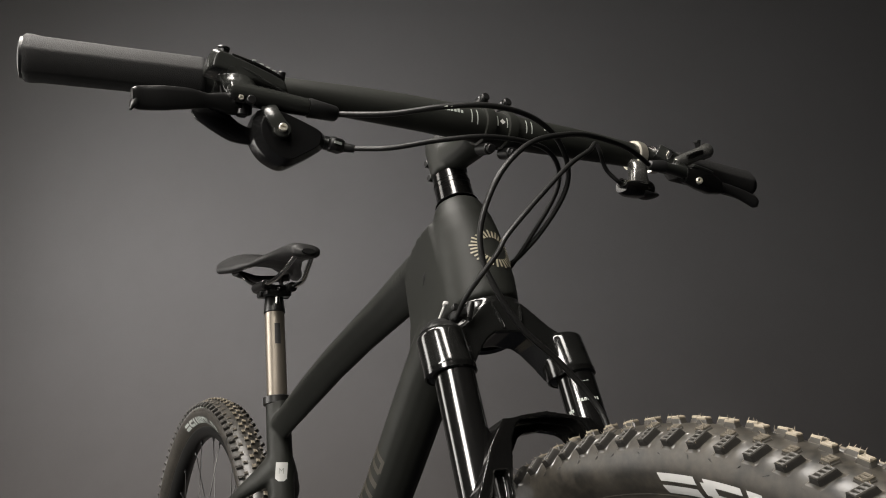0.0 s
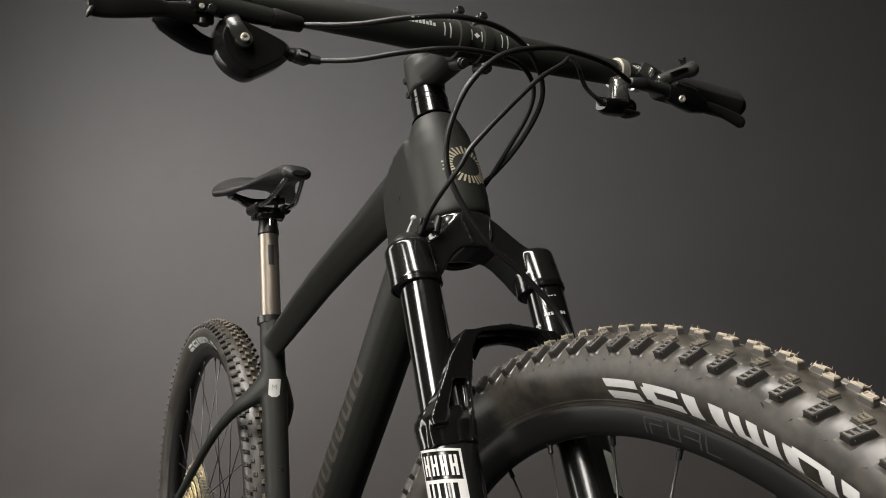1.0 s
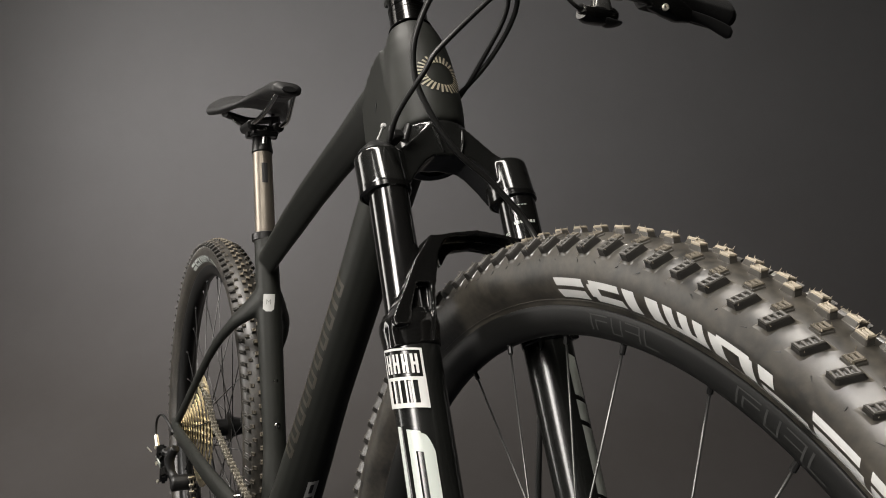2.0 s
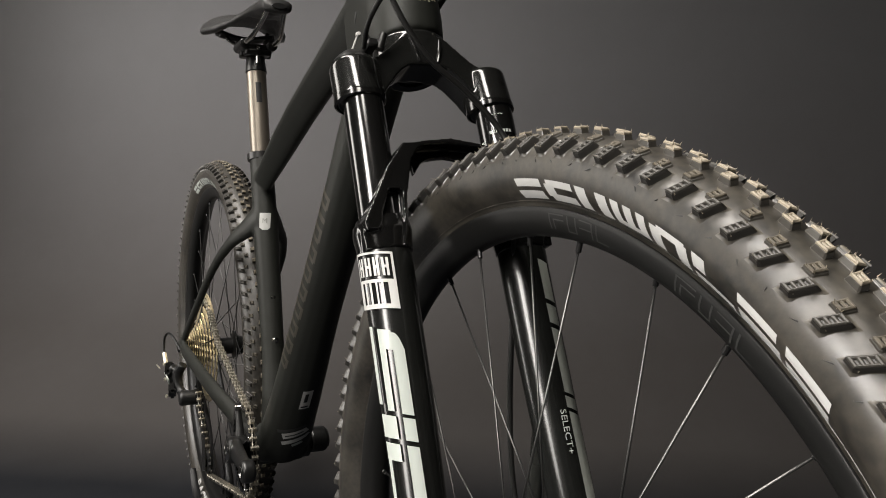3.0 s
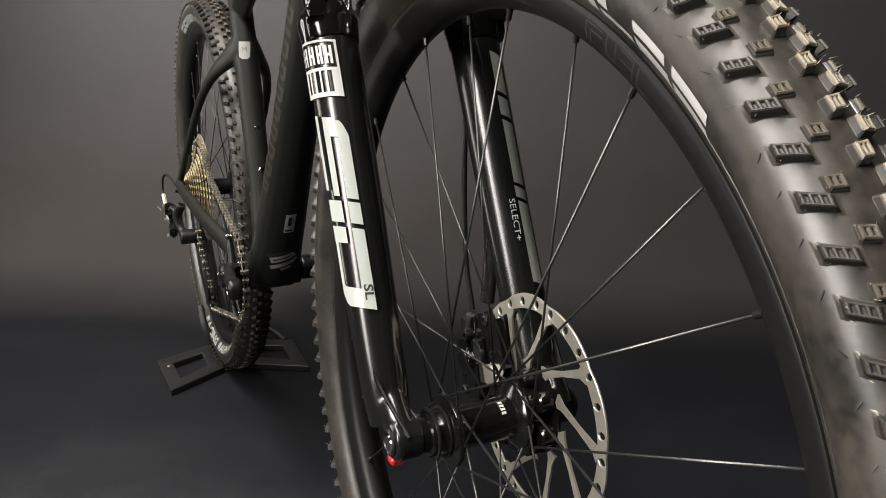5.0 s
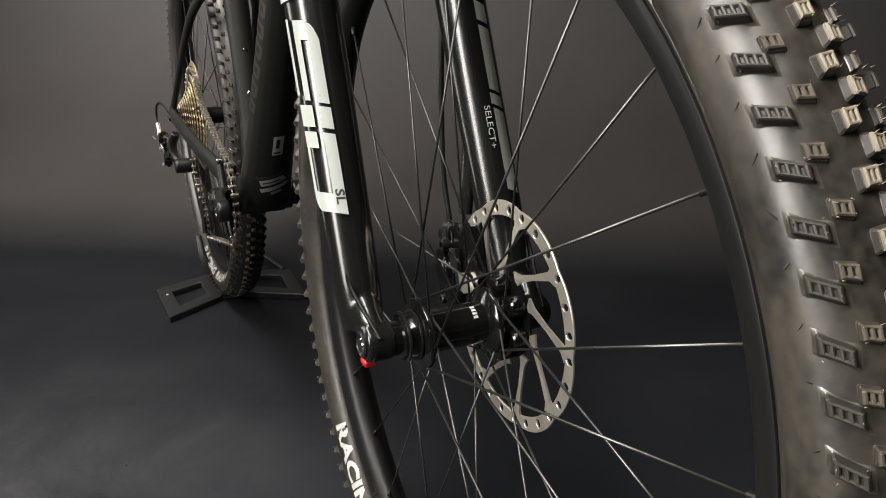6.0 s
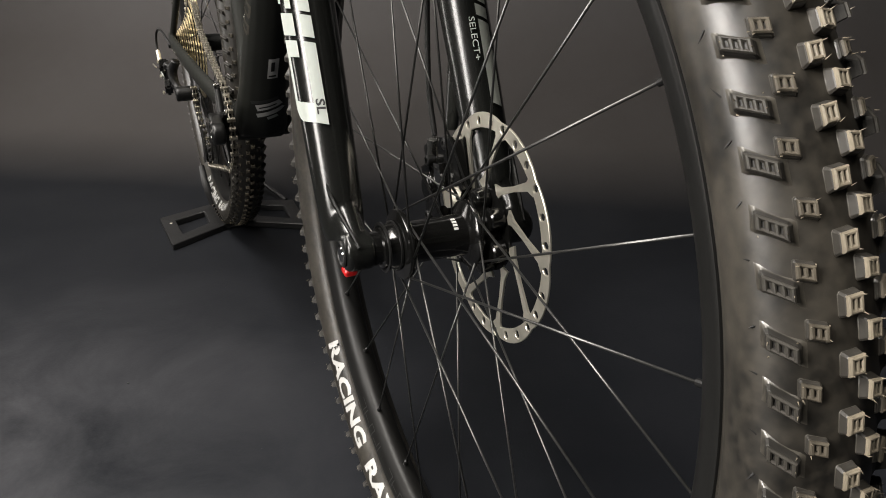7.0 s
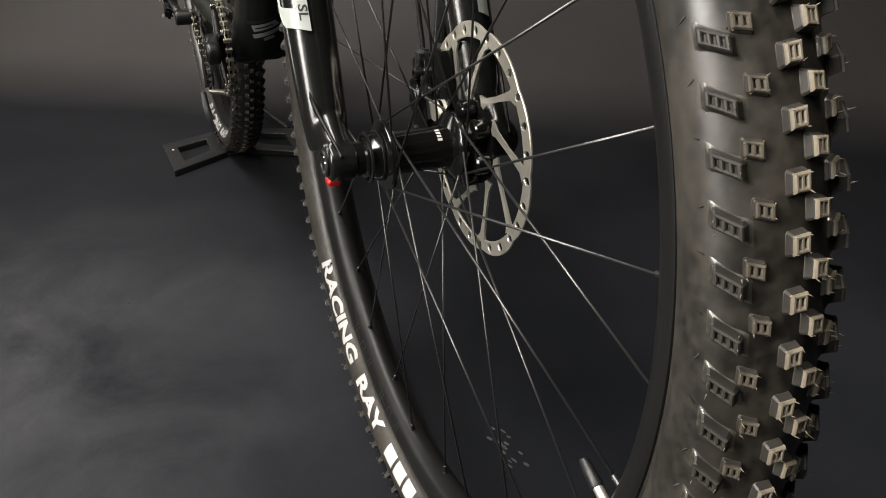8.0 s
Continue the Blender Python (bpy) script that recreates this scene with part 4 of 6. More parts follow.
        hairs.append((p, p + t * rnd.uniform(-0.004, 0.004) + o * rnd.uniform(-0.0025, -0.0008) + V((0, -0.0016, 0))))
    cut_at = len(hairs) - 110
    for name, some, material, thick in (("vent_hairs", hairs[:cut_at], KNOB, 0.00022), ("wall_hairs", hairs[cut_at:], INK, 0.00042)):
        hair_mesh(name, some, material, tyre, thick)
    return tyre, singles


def hair_mesh(name, hairs, material, tyre, thick):
    bm = bmesh.new()
    for p, q in hairs:
        d = (q - p).normalized()
        u = d.orthogonal() * thick
        w = d.cross(u)
        tip = bm.verts.new(q)
        base = [bm.verts.new(p - d * 0.0006 + x) for x in (u, w, -u, -w)]
        for k in range(4):
            bm.faces.new((base[k], base[(k + 1) % 4], tip))
    tagged(part(name, bm, material, tyre, "fine rubber moulding hairs", 0), kind="stuff")


def wall_blocks(tyre, hub, a0, a1, shapes, r0, r1, material, name, label):
    """Plain chunky shapes in a row on the side wall; each a list of bars in a unit cell."""
    fn = wall_map(hub, -1)
    n = len(shapes)
    for i, bars in enumerate(shapes):
        bm = bmesh.new()
        for u0, u1, v0, v1 in bars:
            sheet(bm, u0, u1, v0, v1, 6, 5)
        step = (a1 - a0) / n
        bend(bm, lambda u, v: fn(a0 + step * (i + 0.06 + u * 0.88 - 0.10 * (v - 0.5)), r0 + (r1 - r0) * v))
        part(name, bm, material, tyre, label if i == 0 else "", 60)


SHAPES = {
    "two": [(0.04, 1, 0.60, 1), (0, 0.96, 0, 0.40)],
    "open": [(0.1, 1, 0.66, 1), (0, 0.34, 0.20, 0.80), (0.1, 1, 0, 0.34)],
    "post": [(0, 0.34, 0, 1), (0.66, 1, 0, 1)],
    "comb": [(0, 0.24, 0.1, 1), (0.38, 0.62, 0.1, 1), (0.76, 1, 0.1, 1), (0, 1, 0, 0.24)],
    "arch": [(0, 0.30, 0, 0.9), (0.2, 0.94, 0.70, 1), (0.70, 1, 0, 0.9)],
    "foot": [(0, 0.32, 0.42, 1), (0, 1, 0, 0.24)],
    "slot": [(0, 0.92, 0.62, 1), (0, 1, 0, 0.44)],
    "fork": [(0, 1, 0.58, 1), (0, 1, 0, 0.42)],
}


def build_wheel(name, hub, spokes, phase, flange_r, flange_y, label):
    """Rim with its spokes and nipples."""
    side = [(0.3100, 0.0138), (0.3097, 0.0149), (0.3084, 0.0154), (0.3062, 0.0152), (0.3010, 0.0139), (0.2960, 0.0116), (0.2922, 0.0082), (0.2902, 0.0040)]
    well = [(0.3100, 0.0124), (0.3070, 0.0116), (0.3050, 0.0)]
    prof = [(r, -y) for r, y in side] + [(0.2897, 0.0)] + side[::-1] + well + [(r, -y) for r, y in well[1::-1]]
    rim = part(name, lathe(bmesh.new(), prof, hub, (0, 1, 0), 160, close=True), RIMM, bike, label, 40)
    sp = bmesh.new()
    rod(sp, (0, 0, 0), (0, 0, 1), 0.00085, seg=8)
    spoke_me = bpy.data.meshes.new("spoke")
    sp.to_mesh(spoke_me)
    spoke_me.materials.append(SPOKE)
    spoke_me.polygons.foreach_set("use_smooth", [True] * len(spoke_me.polygons))
    sp.free()
    nb = bmesh.new()
    lathe(nb, [(0.0011, 0), (0.0019, 0.0006), (0.0019, 0.0060), (0.0024, 0.0068), (0.0024, 0.0125), (0.0010, 0.0130)], (0, 0, 0), (0, 0, 1), 10)
    nip_me = bpy.data.meshes.new("nipple")
    nb.to_mesh(nip_me)
    nip_me.materials.append(ALLOY)
    nb.free()
    step = 2 * math.pi / spokes
    for i in range(spokes):
        a = phase + i * step
        a += radians(0.75 * math.cos(a + 0.35) - 0.1)      # the holes are not drilled quite evenly
        side = -1 if i % 2 == 0 else 1
        k = i // 2
        lead = -1 if k % 2 == 0 else 1
        y = flange_y[0] if side < 0 else flange_y[1]
        b = a + lead * radians(86)
        p = ring_point(hub, b, flange_r, y - side * 0.0012 * lead)
        q = ring_point(hub, a, 0.2960, side * 0.002)
        d = q - p
        ob = new("spoke", spoke_me)
        ob.parent = rim
        ob.matrix_basis = Matrix.Translation(p) @ d.to_track_quat("Z", "Y").to_matrix().to_4x4() @ Matrix.Diagonal((1, 1, d.length - 0.004, 1))
        ob = new("nipple", nip_me)
        ob.parent = rim
        ob.matrix_basis = Matrix.Translation(q - d.normalized() * 0.0130) @ d.to_track_quat("Z", "Y").to_matrix().to_4x4()
    return rim


front_tyre, front_blocks = build_tyre("front_tyre", FH, (338, 126), 3, "black knobbly front tyre with white lettering")
rear_tyre, rear_blocks = build_tyre("rear_tyre", RH, (330, 90), 5, "black knobbly rear tyre with white lettering", 0.92)
front_rim = build_wheel("front_rim", FH, 28, radians(7.45), 0.0232, (-0.030, 0.024), "black front rim laced with dark spokes")
build_wheel("rear_rim", RH, 28, radians(4.0), 0.0235, (-0.022, 0.030), "black rear rim laced with dark spokes")
ORDER = ("two", "open", "post", "comb", "arch", "foot", "slot", "fork")
wall_blocks(front_tyre, FH, radians(92.6), radians(46.4), [SHAPES[k] for k in ORDER], 0.3152, 0.3276, WHITE, "wordmark_block", "white block of the side wall wordmark")
wall_blocks(rear_tyre, RH, radians(112), radians(70), [SHAPES[k] for k in ORDER], 0.3160, 0.3275, SILVER, "wordmark_block", "white block of the side wall wordmark")


def low_text(tyre, hub, a0, a1, text, size, r_mid):
    bm = cut(letters(text, size, 1.0, 0.0007), 2)
    xs = [v.co.x for v in bm.verts]
    lo, hi = min(xs), max(xs)
    fn = wall_map(hub, -1)
    bend(bm, lambda x, y: fn(a0 + (a1 - a0) * (x - lo) / (hi - lo), r_mid - y))
    part("wall_lettering", bm, WHITE, tyre, "white side wall lettering", 0)


def tyre_marks(tyre, hub, turn, word, span):
    low_text(tyre, hub, radians(221 + turn), radians(242.5 + turn), "RACING", 0.0170, 0.3222)
    low_text(tyre, hub, radians(246 + turn), radians(246 + span + turn), word, 0.0170, 0.3222)
    for k in range(3):
        bm = sheet(bmesh.new(), radians(249.5 + span + 4.4 * k + turn), radians(253.1 + span + 4.4 * k + turn), 0.3160, 0.3285, 6, 5)
        part("wall_square", bend(bm, wall_map(hub, -1)), WHITE, tyre, "white side wall square" if k == 0 else "", 60)


tyre_marks(front_tyre, FH, 0, "RAY", 12.5)
tyre_marks(rear_tyre, RH, 30, "RALPH", 20.0)


def rim_marks(rim, hub, angles):
    """Faint tone-on-tone graphics on the rim's drive side."""
    def fn(a, r):
        r -= 0.0072
        y = float(np.interp(r, [0.2922, 0.2960, 0.3010, 0.3062, 0.3084], [0.0082, 0.0116, 0.0139, 0.0152, 0.0154]))
        return ring_point(hub, a, r, -y - 0.0003)
    for a in angles:
        for u0, u1, v0, v1 in ((0.0, 3.0, 0.3128, 0.3136), (0.0, 0.25, 0.3035, 0.3136), (0.8, 3.0, 0.3095, 0.3103), (0.8, 1.05, 0.3035, 0.3103),
                               (3.6, 3.85, 0.3035, 0.3136), (3.6, 5.4, 0.3035, 0.3043), (5.15, 5.4, 0.3035, 0.3136), (6.0, 8.4, 0.3128, 0.3136),
                               (6.0, 8.4, 0.3080, 0.3088), (8.15, 8.4, 0.3035, 0.3136), (9.0, 9.25, 0.3035, 0.3136), (9.0, 11.2, 0.3035, 0.3043)):
            bm = sheet(bmesh.new(), radians(a - u0), radians(a - u1), v0, v1, 6, 2)
            part("rim_graphic", bend(bm, fn), FAINT, rim, "", 60)


rim_marks(front_rim, FH, (88, 66, 246, 262))


def build_front_hub():
    prof = [(0.0100, -0.0540), (0.0125, -0.0535), (0.0125, -0.0480), (0.0150, -0.0470), (0.0165, -0.0400), (0.0180, -0.0370), (0.0180, -0.0345),
            (0.0258, -0.0325), (0.0264, -0.0310), (0.0264, -0.0290), (0.0250, -0.0275), (0.0165, -0.0240), (0.0158, -0.0200), (0.0158, 0.0140), (0.0165, 0.0180),
            (0.0255, 0.0215), (0.0264, 0.0230), (0.0264, 0.0250), (0.0250, 0.0270), (0.0200, 0.0290), (0.0200, 0.0400), (0.0140, 0.0440), (0.0125, 0.0535), (0.0100, 0.0540)]
    hub = part("front_hub", lathe(bmesh.new(), prof, FH, (0, 1, 0), 48), GLOSS, bike, "gloss black front hub")
    # seal rings and small print on the shell
    for y in (-0.0445, -0.0360):
        bm = lathe(bmesh.new(), [(0.0166, y - 0.001), (0.0188, y - 0.0006), (0.0188, y + 0.0006), (0.0166, y + 0.001)], FH, (0, 1, 0), 40, cap=False)
        part("seal_ring", bm, ALLOY, hub)
    def fn(u, w):
        a = radians(62) + w / 0.0159
        return FH + V((0.0162 * math.cos(a), u, 0.0162 * math.sin(a)))
    for k in range(4):
        bm = sheet(bmesh.new(), 0.0072, 0.0108, -0.007 + 0.0028 * k, -0.0050 + 0.0028 * k, 2, 3)
        part("hub_print", bend(bm, fn), WHITE, hub, "small white print" if k == 0 else "", 60)
    return hub


build_front_hub()


def build_rotor(hub, y, r_out, bolts=True):
    """Disc rotor: pierced band, swept arms, carrier."""
    bm = bmesh.new()
    th = 0.0009
    m = Matrix.Translation(hub + V((0, y, 0))) @ Matrix.Rotation(radians(90), 4, "X")
    r_in = r_out - 0.0098
    lobe = 2 * math.pi / 9
    start = radians(1.6)

    def rim(a):
        f = ((a - start) / lobe) % 1.0
        return r_out - 0.0012 + 0.0030 * math.sin(math.pi * f) ** 0.6
    for k in range(27):
        f0, fc, f1 = ((0.76, 0.935, 1.10), (0.10, 0.255, 0.42), (0.42, 0.59, 0.76))[k % 3]
        a0, ac, a1 = (start + lobe * (k // 3 + f) for f in (f0, fc, f1))
        rc = (r_in + r_out) / 2 + 0.0004
        outer, inner = [], []
        for i in range(16):
            u = i / 4.0
            if u < 1:
                a = a0 + (a1 - a0) * u
                r = rim(a)
            elif u < 2:
                a, r = a1, rim(a1) + (r_in - rim(a1)) * (u - 1)
            elif u < 3:
                a, r = a1 + (a0 - a1) * (u - 2), r_in
            else:
                a, r = a0, r_in + (rim(a0) - r_in) * (u - 3)
            outer.append((r * math.cos(a), r * math.sin(a)))
            # hole, long across the band
            hx, hy = r * math.cos(a) - rc * math.cos(ac), r * math.sin(a) - rc * math.sin(ac)
            er, et = hx * math.cos(ac) + hy * math.sin(ac), -hx * math.sin(ac) + hy * math.cos(ac)
            k2 = 1 / math.hypot(er / 0.0036, et / 0.0027)
            hr, ht = er * k2, et * k2
            inner.append((rc * math.cos(ac) + hr * math.cos(ac) - ht * math.sin(ac), rc * math.sin(ac) + hr * math.sin(ac) + ht * math.cos(ac)))
        vo = [[bm.verts.new(m @ V((x, yy, z))) for x, yy in outer] for z in (-th, th)]
        vi = [[bm.verts.new(m @ V((x, yy, z))) for x, yy in inner] for z in (-th, th)]
        for i in range(16):
            j = (i + 1) % 16
            bm.faces.new((vo[1][i], vo[1][j], vi[1][j], vi[1][i]))
            bm.faces.new((vo[0][j], vo[0][i], vi[0][i], vi[0][j]))
            bm.faces.new((vi[0][i], vi[1][i], vi[1][j], vi[0][j]))
            if i < 4 or 8 <= i < 12:
                bm.faces.new((vo[0][i], vo[0][j], vo[1][j], vo[1][i]))
    bmesh.ops.remove_doubles(bm, verts=bm.verts, dist=1e-6)
    sharp = [e for e in bm.edges if len(e.link_faces) == 2 and e.calc_face_angle(0) > 1.2]
    bmesh.ops.bevel(bm, geom=sharp, offset=0.00035, segments=1, affect="EDGES", clamp_overlap=True)
    rotor = part("brake_rotor", bm, STEEL, bike, "brushed steel disc brake rotor", 30)
    # nine swept arms, one at each step of the rim
    for k in range(9):
        a = start + lobe * k
        b = a + radians(34)
        p = V((0.0792 * math.cos(a), 0.0792 * math.sin(a)))
        q = V((0.0335 * math.cos(b), 0.0335 * math.sin(b)))
        d = (q - p).normalized()
        w = V((-d.y, d.x))
        pts = [p + w * 0.0075, p.lerp(q, 0.11) + w * 0.0033, p.lerp(q, 0.5) + w * 0.0020, p.lerp(q, 0.85) + w * 0.0028, q + w * 0.0060,
               q - w * 0.0060, p.lerp(q, 0.85) - w * 0.0028, p.lerp(q, 0.5) - w * 0.0020, p.lerp(q, 0.11) - w * 0.0033, p - w * 0.0075]
        part("rotor_arm", plate(bmesh.new(), [tuple(x) for x in pts], 2 * th - 0.0001, m), STEEL, rotor, "", 30)
    bm = bmesh.new()
    lathe(bm, [(0.0175, -0.001), (0.0320, -0.001), (0.0320, 0.001), (0.0175, 0.001)], hub + V((0, y, 0)), (0, 1, 0), 60, close=True)
    part("rotor_carrier", bm, GLOSS, rotor, "black rotor carrier")
    if bolts:
        for k in range(6):
            a = radians(60 * k + 40)
            c = ring_point(hub, a, 0.022, y)
            bm = lathe(bmesh.new(), [(0.0045, 0.0), (0.0045, -0.0030), (0.0036, -0.0036), (0.0018, -0.0036), (0.0018, -0.0015), (0, -0.0015)], c, (0, 1, 0), 14)
            part("rotor_bolt", bm, CHROME, rotor, "steel rotor bolt" if k == 0 else "")
            bm = rod(bmesh.new(), ring_point(hub, a, 0.0250, y - 0.001), ring_point(hub, a, 0.0250, y - 0.013), 0.0085, seg=14)
            part("mount_lug", bm, GLOSS, rotor)
    return rotor


build_rotor(FH, 0.0440, 0.0877)


def build_caliper():
    bm = bmesh.new()
    m = basis((1.030, 0.046, 0.380), (0.45, 0, -0.893), (0, 1, 0))
    box(bm, (0.052, 0.026, 0.016), m @ pose(0.0, 0.0, -0.011), 0.004, seg=2)
    box(bm, (0.052, 0.026, 0.016), m @ pose(0.0, 0.0, 0.012), 0.004, seg=2)
    box(bm, (0.020, 0.012, 0.030), m @ pose(-0.016, -0.010, 0.0), 0.003, seg=2)
    rod(bm, m @ V((-0.002, 0, -0.022)), m @ V((-0.002, 0, 0.024)), 0.011, seg=24)
    cal = part("brake_caliper", blend(bm, 0.0013, 3), GLOSS, bike, "gloss black hydraulic brake caliper")
    for u in (-0.034, 0.034):
        bm = rod(bmesh.new(), m @ V((u, 0.002, -0.014)), m @ V((u, 0.002, 0.016)), 0.0055, seg=14)
        part("mount_bolt", bm, ALLOY, cal)
    bm = rod(bmesh.new(), m @ V((-0.024, -0.008, -0.012)), m @ V((-0.042, -0.012, -0.010)), 0.0034, 0.0028, seg=14)
    part("hose_fitting", bm, CHROME, cal, "steel hose fitting")
    def face(y):
        return Matrix.Translation((0, y, 0)) @ Matrix(((1, 0, 0), (0, 0, -1), (0, 1, 0))).to_4x4()
    for name, line, material, thick, y, text in (
            ("caliper_half", [(1.038, 0.427), (1.067, 0.431), (1.077, 0.409), (1.085, 0.396), (1.078, 0.385), (1.046, 0.375), (1.038, 0.398)], GLOSS, 0.008, 0.0365, "gloss black caliper half"),
            ("piston_cover", [(1.020, 0.378), (1.033, 0.384), (1.046, 0.386), (1.051, 0.372), (1.051, 0.358), (1.033, 0.350), (1.020, 0.359)], GLOSS, 0.010, 0.0330, "gloss black piston cover"),
            ("side_plate", [(1.040, 0.406), (1.051, 0.408), (1.0555, 0.394), (1.062, 0.376), (1.055, 0.3735), (1.0515, 0.388), (1.043, 0.390)], CHROME, 0.004, 0.0290, "bright metal side plate"),
            ("pad_tab", [(1.057, 0.387), (1.061, 0.391), (1.066, 0.392), (1.072, 0.389), (1.077, 0.385), (1.079, 0.382), (1.076, 0.379), (1.066, 0.375), (1.058, 0.376), (1.055, 0.381)], STEEL, 0.003, 0.0295, "pale grey pad tab")):
        bm = plate(bmesh.new(), line, thick, face(y))
        rim_edges = [e for e in bm.edges if e.is_manifold and e.calc_face_angle(0) > 1.2]
        bmesh.ops.bevel(bm, geom=rim_edges, offset=min(0.0016, thick * 0.3), segments=2, affect="EDGES", clamp_overlap=True)
        part(name, bm, material, cal, text, 30)
    # hose barrel with its banjo bolt, and the bolts on the body
    bm = lathe(bmesh.new(), [(0.0, 0.0), (0.0036, 0.0), (0.0044, 0.002), (0.0044, 0.010), (0.0034, 0.012), (0.0034, 0.022), (0.0040, 0.024), (0.0040, 0.029), (0.0, 0.030)], (1.0215, 0.0315, 0.394), (0.006, 0.0, 0.028), 18)
    part("hose_barrel", bm, BARREL, cal, "grey metal hose barrel")
    for x, y, z, r in ((1.0290, 0.0270, 0.4050, 0.0048), (1.0500, 0.0330, 0.4240, 0.0050), (1.0270, 0.0275, 0.3560, 0.0042), (1.0640, 0.0330, 0.4000, 0.0036)):
        bm = lathe(bmesh.new(), [(r, 0.005), (r, -0.0012), (r * 0.8, -0.002), (r * 0.48, -0.002), (r * 0.44, 0.0), (0, 0.0)], (x, y, z), (0, 1, 0), 18)
        part("caliper_bolt", bm, ALLOY, cal, "")
    bm = bmesh.new()
    tube(bm, [leg(0.268, 0.064) - FWD * 0.014, leg(0.285, 0.062) - FWD * 0.026, (1.012, 0.056, 0.425)], [0.008, 0.007, 0.006], [0.010, 0.008, 0.006], n=10, seg=12)
    tube(bm, [leg(0.345, 0.064) - FWD * 0.010, leg(0.352, 0.060) - FWD * 0.026, (1.046, 0.056, 0.362)], [0.008, 0.007, 0.006], [0.010, 0.008, 0.006], n=10, seg=12)
    part("caliper_mount", bm, GLOSSGREY, cal)


build_caliper()


def valve_stem():
    a = radians(337)
    p, q = ring_point(FH, a, 0.292, 0), ring_point(FH, a, 0.259, 0)
    bm = rod(bmesh.new(), p, p.lerp(q, 0.5), 0.0030, seg=14)
    part("valve", bm, STEEL, front_rim, "steel tyre valve")
    lathe(bm := bmesh.new(), [(0.0036, 0.0), (0.0040, 0.001), (0.0036, 0.012), (0.0028, 0.017), (0.0, 0.0175)], p.lerp(q, 0.45), q - p, 14)
    part("valve_cap", bm, PLASTIC, front_rim, "black valve cap")


valve_stem()

# ---------------------------------------------------------------- handlebar, stem, controls


def build_cockpit():
    # spacers and stem
    bm = lathe(bmesh.new(), [(0.0210, 0.0), (0.0216, 0.0006), (0.0210, 0.0016), (0.0192, 0.0022), (0.0184, 0.016), (0.0178, 0.034), (0.0150, 0.034)], steer(0.9255), UP, 40)
    part("headset_cover", bm, GLOSS, bike, "gloss black headset cover and spacers")
    for k in range(3):
        bm = lathe(bmesh.new(), [(0.0180, 0), (0.0187, 0.0003), (0.0180, 0.0008)], steer(0.9255) + UP * (0.013 + 0.006 * k), UP, 40, cap=False)
        part("spacer_seam", bm, ALLOY, bike)
    bar_c = V((0.884, 0, 0.987))
    bm = bmesh.new()
    rod(bm, steer(0.9575), steer(0.9575) + UP * 0.042, 0.0188, 0.0185, seg=28)
    mid = steer(0.978)
    tube(bm, [mid, mid.lerp(bar_c, 0.35) + V((0, 0, -0.002)), mid.lerp(bar_c, 0.7), bar_c - V((0.010, 0, 0))], [0.017, 0.0150, 0.0165, 0.021], [0.019, 0.0165, 0.0165, 0.019], n=14)
    for y in (-0.0125, 0.0125):
        rod(bm, bar_c + V((0, y - 0.0042, 0)), bar_c + V((0, y + 0.0042, 0)), 0.0182, seg=28)
    stem = part("stem", blend(bm, 0.0018, 6), SATIN, bike, "satin black alloy stem")
    lathe(bm := bmesh.new(), [(0.0, 0.002), (0.0155, 0.002), (0.0175, 0.0), (0.0175, -0.003)], steer(0.9575) + UP * 0.0425, UP, 28)
    part("top_cap", bm, SATIN, stem)
    for k in range(2):
        c = steer(0.9575) + UP * (0.012 + 0.018 * k) - FWD * 0.019
        bm = rod(bmesh.new(), c + V((0, -0.012, 0)), c + V((0, 0.012, 0)), 0.0038, seg=12)
        part("pinch_bolt", bm, ALLOY, stem)
    # face plate with four bolts
    for s in (-1, 1):
        bm = lathe(bmesh.new(), [(0.0161, -0.0050), (0.0186, -0.0046), (0.0192, 0.0), (0.0186, 0.0046), (0.0161, 0.0050)], bar_c + V((0, s * 0.0125, 0)), (0, 1, 0), 30, close=True)
        part("face_clamp", bm, SATIN, stem, "black bar clamp" if s < 0 else "")
        for up in (-1, 1):
            c = bar_c + V((0.007 if up < 0 else -0.002, s * 0.0125, up * 0.0235))
            d = V((0.93, 0, 0.37)) if up > 0 else V((0.93, 0, -0.2))
            bm = bmesh.new()
            rod(bm, c - d * 0.012, c + d * 0.006, 0.0056, seg=14)
            rod(bm, c + d * 0.006, c + d * 0.0105, 0.0042, seg=12)
            part("clamp_bolt", bm, ALLOY, stem)
    # handlebar
    pts = [(0.8445, -0.374, 0.9805), (0.861, -0.25, 0.9845), (0.869, -0.19, 0.986), (0.877, -0.12, 0.987), (0.883, -0.05, 0.987), (0.884, 0.0, 0.987),
           (0.885, 0.05, 0.988), (0.8855, 0.12, 0.990), (0.885, 0.19, 0.991), (0.883, 0.25, 0.991), (0.876, 0.374, 0.989)]
    rad = [0.0111, 0.0111, 0.0122, 0.0145, 0.0158, 0.0159, 0.0158, 0.0145, 0.0122, 0.0111, 0.0111]
    bar = part("handlebar", tube(bmesh.new(), pts, rad, n=90, seg=28), SATIN, bike, "satin black carbon handlebar")

    def bar_at(y):
        xs = [p[1] for p in pts]
        i = max(0, min(len(pts) - 2, next((k for k in range(len(pts) - 1) if xs[k + 1] >= y), len(pts) - 2)))
        f = (y - xs[i]) / (xs[i + 1] - xs[i])
        return V(pts[i]).lerp(V(pts[i + 1]), f)

    def on_bar(u, w):
        a = radians(8) + w / 0.016
        c = bar_at(u)
